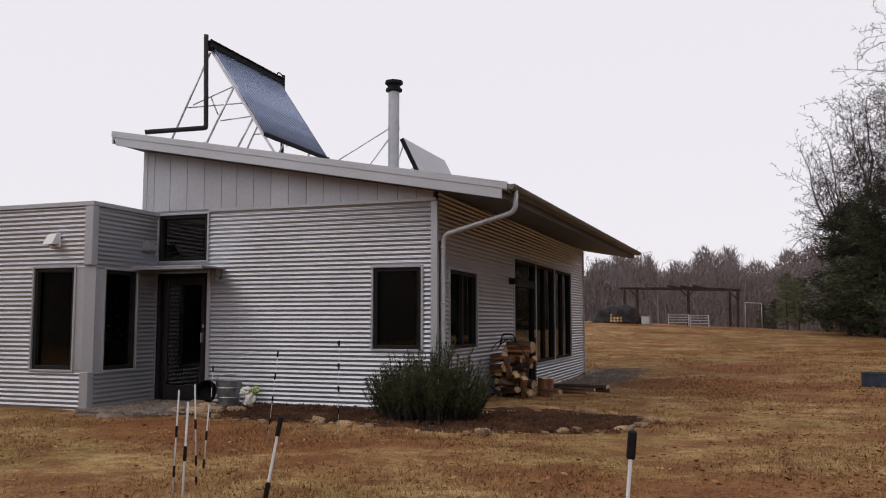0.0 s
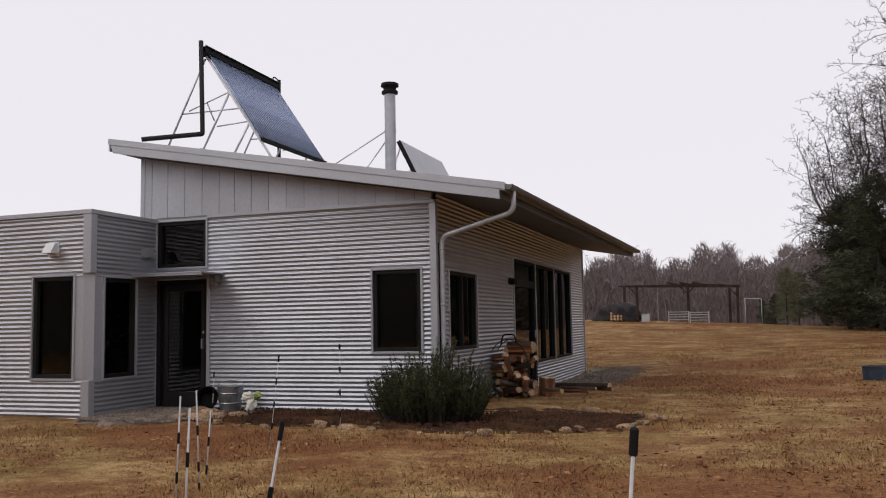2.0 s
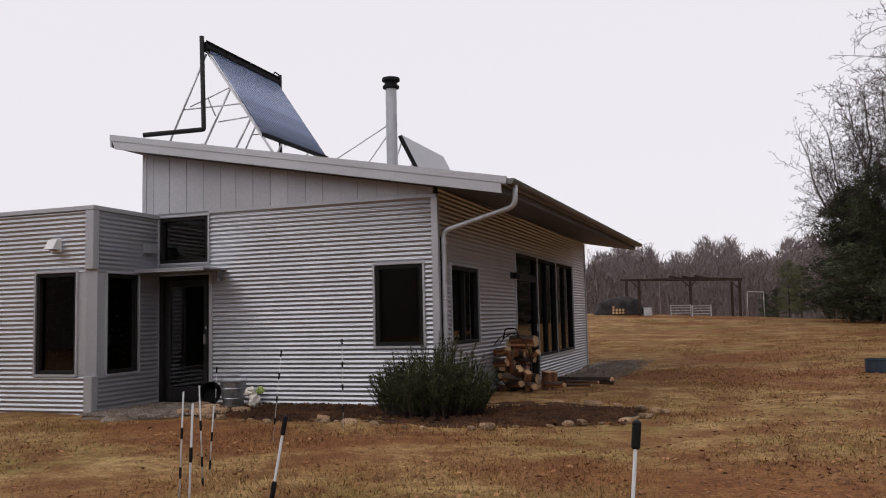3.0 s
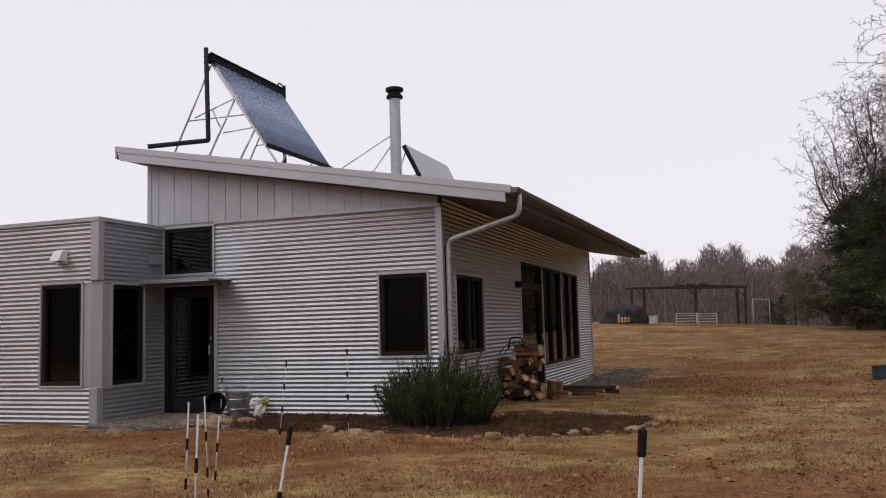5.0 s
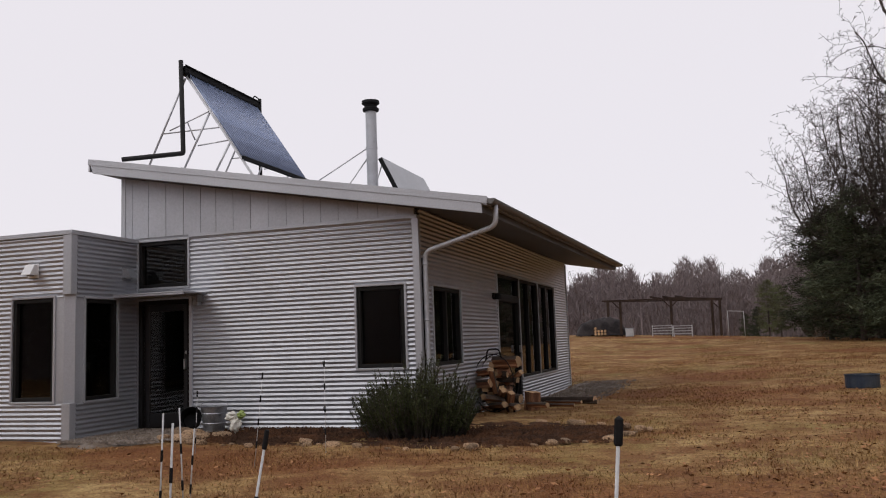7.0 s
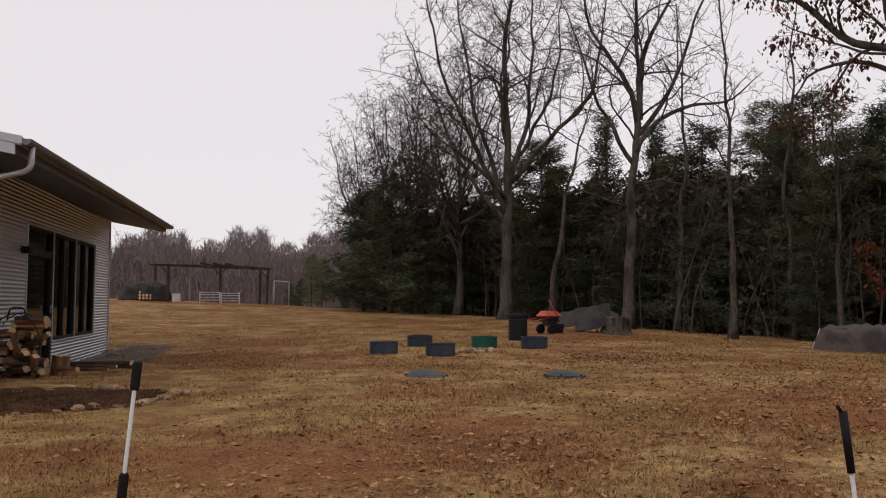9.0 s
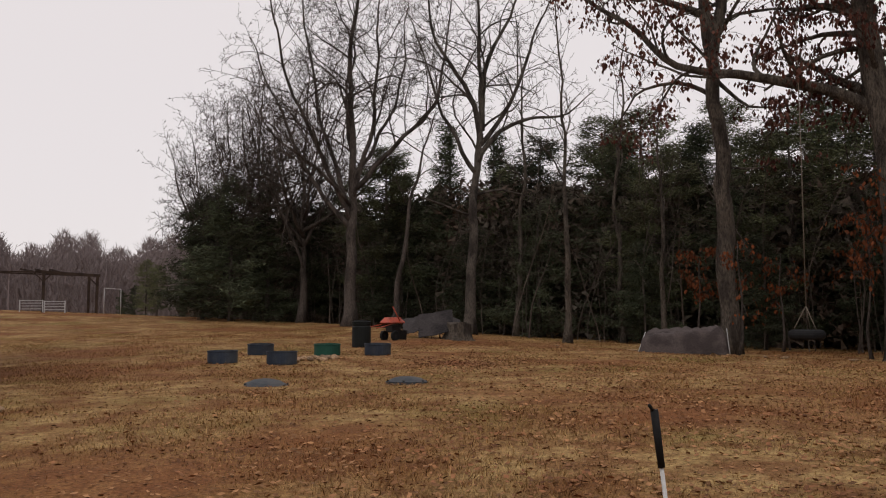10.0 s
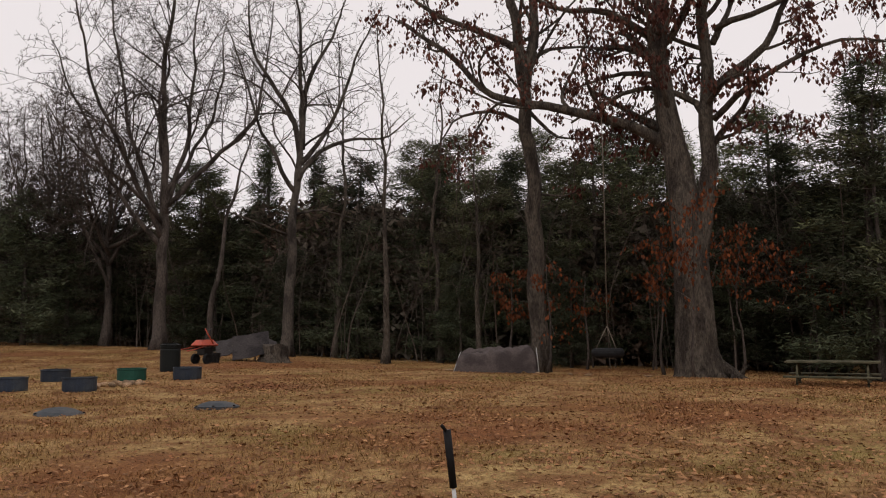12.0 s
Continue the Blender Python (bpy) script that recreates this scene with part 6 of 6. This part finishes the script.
# ---- tyre swing and picnic table ----
x, y = polar(-45.9, 23.2)
base = gz(x, y)
swing = empty("tyre_swing", pose(x, y, base), "old tyre hung level on ropes from an oak limb", "swing")
bm = bmesh.new()
ring = []
for i in range(36):
    a = 2 * math.pi * i / 36
    ring.append([bm.verts.new(((0.33 + 0.12 * math.cos(b)) * math.cos(a), (0.33 + 0.12 * math.cos(b)) * math.sin(a), 0.62 + 0.12 * math.sin(b) * (1.1 if math.cos(b) > 0 else 0.9))) for b in np.linspace(0, 2 * math.pi, 12, endpoint=False)])
for i in range(36):
    for s in range(12):
        bm.faces.new((ring[i][s], ring[(i + 1) % 36][s], ring[(i + 1) % 36][(s + 1) % 12], ring[i][(s + 1) % 12]))
part("tyre", bm, "black", swing, "black tyre")
for i in range(3):
    a = i * 2.094 + 0.5
    tubes("sling", [[((0.33 * math.cos(a), 0.33 * math.sin(a), 0.72), 0.012), ((0, 0, 1.35), 0.012)]], "rope", swing, 5)
tubes("rope", [[((0, 0, 1.33), 0.014), ((0.02, 0, 5.0), 0.014), ((0, 0, 8.55 - base), 0.014)]], "rope", swing, 5, "long rope")

x, y = polar(-59.6, 20.5)
table = empty("picnic_table", pose(x, y, gz(x, y) - 0.22, 0, 0, -62), "mossy weathered wooden picnic table with fixed benches", "table")
for i in range(5):
    part("top_board", box(-0.95, 0.95, -0.36 + i * 0.148, -0.22 + i * 0.148, 0.72, 0.76, 0.005), "mossy_timber", table)
for sgn in (-1, 1):
    for k in range(2):
        part("seat_board", box(-0.95, 0.95, sgn * 0.68 - 0.07 + k * 0.145 - 0.07, sgn * 0.68 + 0.068 + k * 0.145 - 0.07, 0.42, 0.455, 0.005), "mossy_timber", table)
for xx in (-0.7, 0.7):
    part("leg", bar((xx, -0.62, 0.0), (xx, -0.2, 0.72), 0.04, 0.10), "mossy_timber", table)
    part("leg", bar((xx, 0.62, 0.0), (xx, 0.2, 0.72), 0.04, 0.10), "mossy_timber", table)
    part("bearer", bar((xx + 0.045, -0.78, 0.385), (xx + 0.045, 0.78, 0.385), 0.04, 0.07), "mossy_timber", table)

# ---- on the hill: pergola, woodpile, rails ----
perg = empty("pergola", Matrix.Translation((1.1, 45.6, gz(1.1, 45.6))), "weathered timber pergola standing on the hill", "pergola")
pz = perg.matrix_basis.translation
posts = ((-2.2, 45.4, 3.42), (1.05, 45.7, 3.40), (4.1, 45.8, 3.20), (-3.3, 47.6, 3.45), (3.6, 48.2, 3.25))
for px_, py_, pt in posts:
    part("post", bar(Vector((px_, py_, gz(px_, py_) - 0.1)) - pz, Vector((px_ + 0.03, py_, pt)) - pz, 0.17), "grey_timber", perg)
part("beam", bar(Vector((-3.4, 45.4, 3.46)) - pz, Vector((1.3, 45.7, 3.42)) - pz, 0.07, 0.10), "grey_timber", perg)
part("beam", bar(Vector((0.6, 45.75, 3.46)) - pz, Vector((4.3, 45.85, 3.24)) - pz, 0.08, 0.18), "grey_timber", perg)
part("beam", bar(Vector((-3.5, 47.6, 3.5)) - pz, Vector((3.9, 48.2, 3.3)) - pz, 0.05, 0.08), "grey_timber", perg)
for i in range(3):
    xx = -0.2 + i * 0.8
    part("rafter", bar(Vector((xx, 45.2, 3.58 - 0.012 * i)) - pz, Vector((xx + 0.5, 48.5, 3.56 - 0.012 * i)) - pz, 0.05, 0.12), "grey_timber", perg)
for px_, py_, pt, s in ((-2.2, 45.4, 3.42, -1), (1.05, 45.7, 3.40, 1), (1.05, 45.7, 3.40, -1), (4.1, 45.8, 3.2, -1)):
    part("knee_brace", bar(Vector((px_, py_, pt - 0.55)) - pz, Vector((px_ + s * 0.5, py_, pt - 0.03)) - pz, 0.07), "grey_timber", perg)


def rails(place, length, face):
    o = empty("rail_panel", pose(place[0], place[1], gz(*place), 0, 0, face), "white painted rail panel below the pergola", "fence", "white rail panels")
    for xx in (-length / 2, length / 2):
        part("upright", box(xx - 0.03, xx + 0.03, -0.03, 0.03, 0, 0.75), "white_paint", o)
    for z in (0.2, 0.38, 0.55, 0.70):
        part("rail", box(-length / 2, length / 2, -0.025, 0.025, z - 0.02, z + 0.02), "white_paint", o)


rails((0.45, 45.2), 1.25, 4)
rails((1.75, 45.0), 1.15, -3)
x, y = -1.65, 45.3
o = empty("crate", pose(x, y, gz(x, y)), "pale weathered crate on the hill", "crate")
part("body", box(-0.25, 0.25, -0.2, 0.2, 0, 0.5, 0.01), "white_paint", o)
part("lid", box(-0.29, 0.29, -0.23, 0.23, 0.505, 0.55, 0.01), "zinc", o)
gate = empty("white_frame", pose(4.55, 45.75, gz(4.55, 45.75)), "thin white metal goal frame beside the pergola", "frame")
rod("upright", (0, 0, 0), (0, 0, 1.62), 0.022, "white_paint", gate)
rod("upright", (0.98, 0, -0.06), (0.98, 0, 1.55), 0.022, "white_paint", gate)
rod("crossbar", (0, 0, 1.62), (0.98, 0, 1.55), 0.022, "white_paint", gate)
hx, hy = polar(7.75, 58)
heap = draped("tarped_woodpile", (hx, hy), (3.3, 2.0, 1.35), "tarp_dark", "dark tarpaulin over a woodpile on the hill", 9.0, 8, 0.8)
for i in range(9):
    b = lathe([(0.0, -0.2), (0.09, -0.2), (0.09, 0.2), (0.0, 0.2)], 10)
    part("log", b, "cut_wood", heap, "pale cut log").matrix_basis = pose(-0.35 + (i % 4) * 0.21, -1.02, 0.12 + (i // 4) * 0.19, 90)

# ---- lawn: blades and fallen leaves ----
gr = np.random.default_rng(5)


def lawn_points(n, near, far, lo, hi, power=1.0):
    az = gr.uniform(lo, hi, n)
    d = near + (far - near) * gr.random(n) ** power
    x, y = PX - d * np.sin(np.radians(az)), PY + d * np.cos(np.radians(az))
    keep = ~((x < 0.05) & (y > -0.05) & (y < 12.4)) & ~((x < -4.75) & (y > -1.6)) & ~((x > -3.1) & (x < 2.9) & (y > -1.75) & (y < 0.2)) & ~((x < -3.0) & (y > -1.95)) & ~((x > 0) & (x < 2.3) & (y > 4.6) & (y < 12.5) & (gr.random(n) < 0.6) & (x < 1.3)) & ~((x > 0) & (x < 1.6) & (y > -0.5) & (y < 4.6) & (gr.random(n) < 0.75))
    return x[keep], y[keep], d[keep]


def build_tris(name, v, quads, mat, label, category):
    me = bpy.data.meshes.new(name)
    n, k = len(v), quads
    me.vertices.add(n)
    me.vertices.foreach_set("co", np.ascontiguousarray(v, dtype=np.float32).ravel())
    me.loops.add(n)
    me.loops.foreach_set("vertex_index", np.arange(n, dtype=np.int32))
    me.polygons.add(n // k)
    me.polygons.foreach_set("loop_start", np.arange(0, n, k, dtype=np.int32))
    me.update(calc_edges=True)
    me.materials.append(M[mat])
    return tagged(new(name, me), label, category, kind="stuff")


x, y, d = lawn_points(430000, 2.4, 34, -68, 52, 1.2)
fx, fy, fd = lawn_points(90000, 28, 62, -16, 22, 1.0)
nx, ny, nd = lawn_points(14000, 0.1, 2.4, -68, 52, 0.6)
bx, by, bd = lawn_points(45000, 0.1, 9.0, 52, 292, 0.7)
x, y, d = np.concatenate([x, fx, nx, bx]), np.concatenate([y, fy, ny, by]), np.concatenate([d, fd, nd, bd])
n = len(x)
z = ground_at(x, y)
patch = np.sin(x * 0.9 + 1.3 * np.sin(y * 0.7)) * np.sin(y * 0.8 + 0.9 * np.sin(x * 0.6))
ang, tilt = gr.uniform(0, 6.283, n), gr.uniform(0.5, 1.45, n)
hgt = gr.uniform(0.022, 0.06, n) * (1 + 0.4 * patch)
w = gr.uniform(0.0018, 0.004, n) * (1 + d * 0.08)
dx, dy = np.cos(ang), np.sin(ang)
px, py = -dy * w, dx * w
base = np.stack([x, y, z - 0.004], 1)
tri = np.stack([base + np.stack([px, py, 0 * px], 1), base - np.stack([px, py, 0 * px], 1),
                base + np.stack([dx * hgt * np.sin(tilt), dy * hgt * np.sin(tilt), hgt * np.cos(tilt) + 0.004], 1)], 1).reshape(-1, 3)
build_tris("lawn_grass", tri, 3, "blade", "short dry winter grass of the lawn", "grass")

x, y, d = lawn_points(78000, 2.4, 27, -68, 50, 1.1)
keep = gr.random(len(x)) < np.clip(0.20 + 0.8 * ((x - 3.5) / 7), 0.14, 1.0)
x, y, d = x[keep], y[keep], d[keep]
ca, cd = gr.normal(-24.0, 2.2, 2200), gr.normal(16.6, 0.7, 2200)
x = np.concatenate([x, PX - cd * np.sin(np.radians(ca))])
y = np.concatenate([y, PY + cd * np.cos(np.radians(ca))])
n = len(x)
z = ground_at(x, y) + gr.uniform(0.008, 0.03, n)
a, s = gr.uniform(0, 6.283, n), gr.uniform(0.012, 0.034, n)
ux, uy = np.cos(a), np.sin(a)
tz = gr.uniform(-0.6, 0.6, n)
c = np.stack([x, y, z], 1)
U = np.stack([ux, uy, tz * 0.5], 1) * s[:, None]
W = np.stack([-uy * 0.6, ux * 0.6, gr.uniform(-0.3, 0.5, n)], 1) * s[:, None]
quad = np.stack([c - U, c - W * 0.9, c + U * 1.1, c + W], 1).reshape(-1, 3)
quad[:, 2] = np.maximum(quad[:, 2], np.repeat(ground_at(x, y), 4) + 0.004)
build_tris("fallen_leaves", quad, 4, "fallen_leaf", "dry brown fallen leaves strewn over the lawn", "leaves")
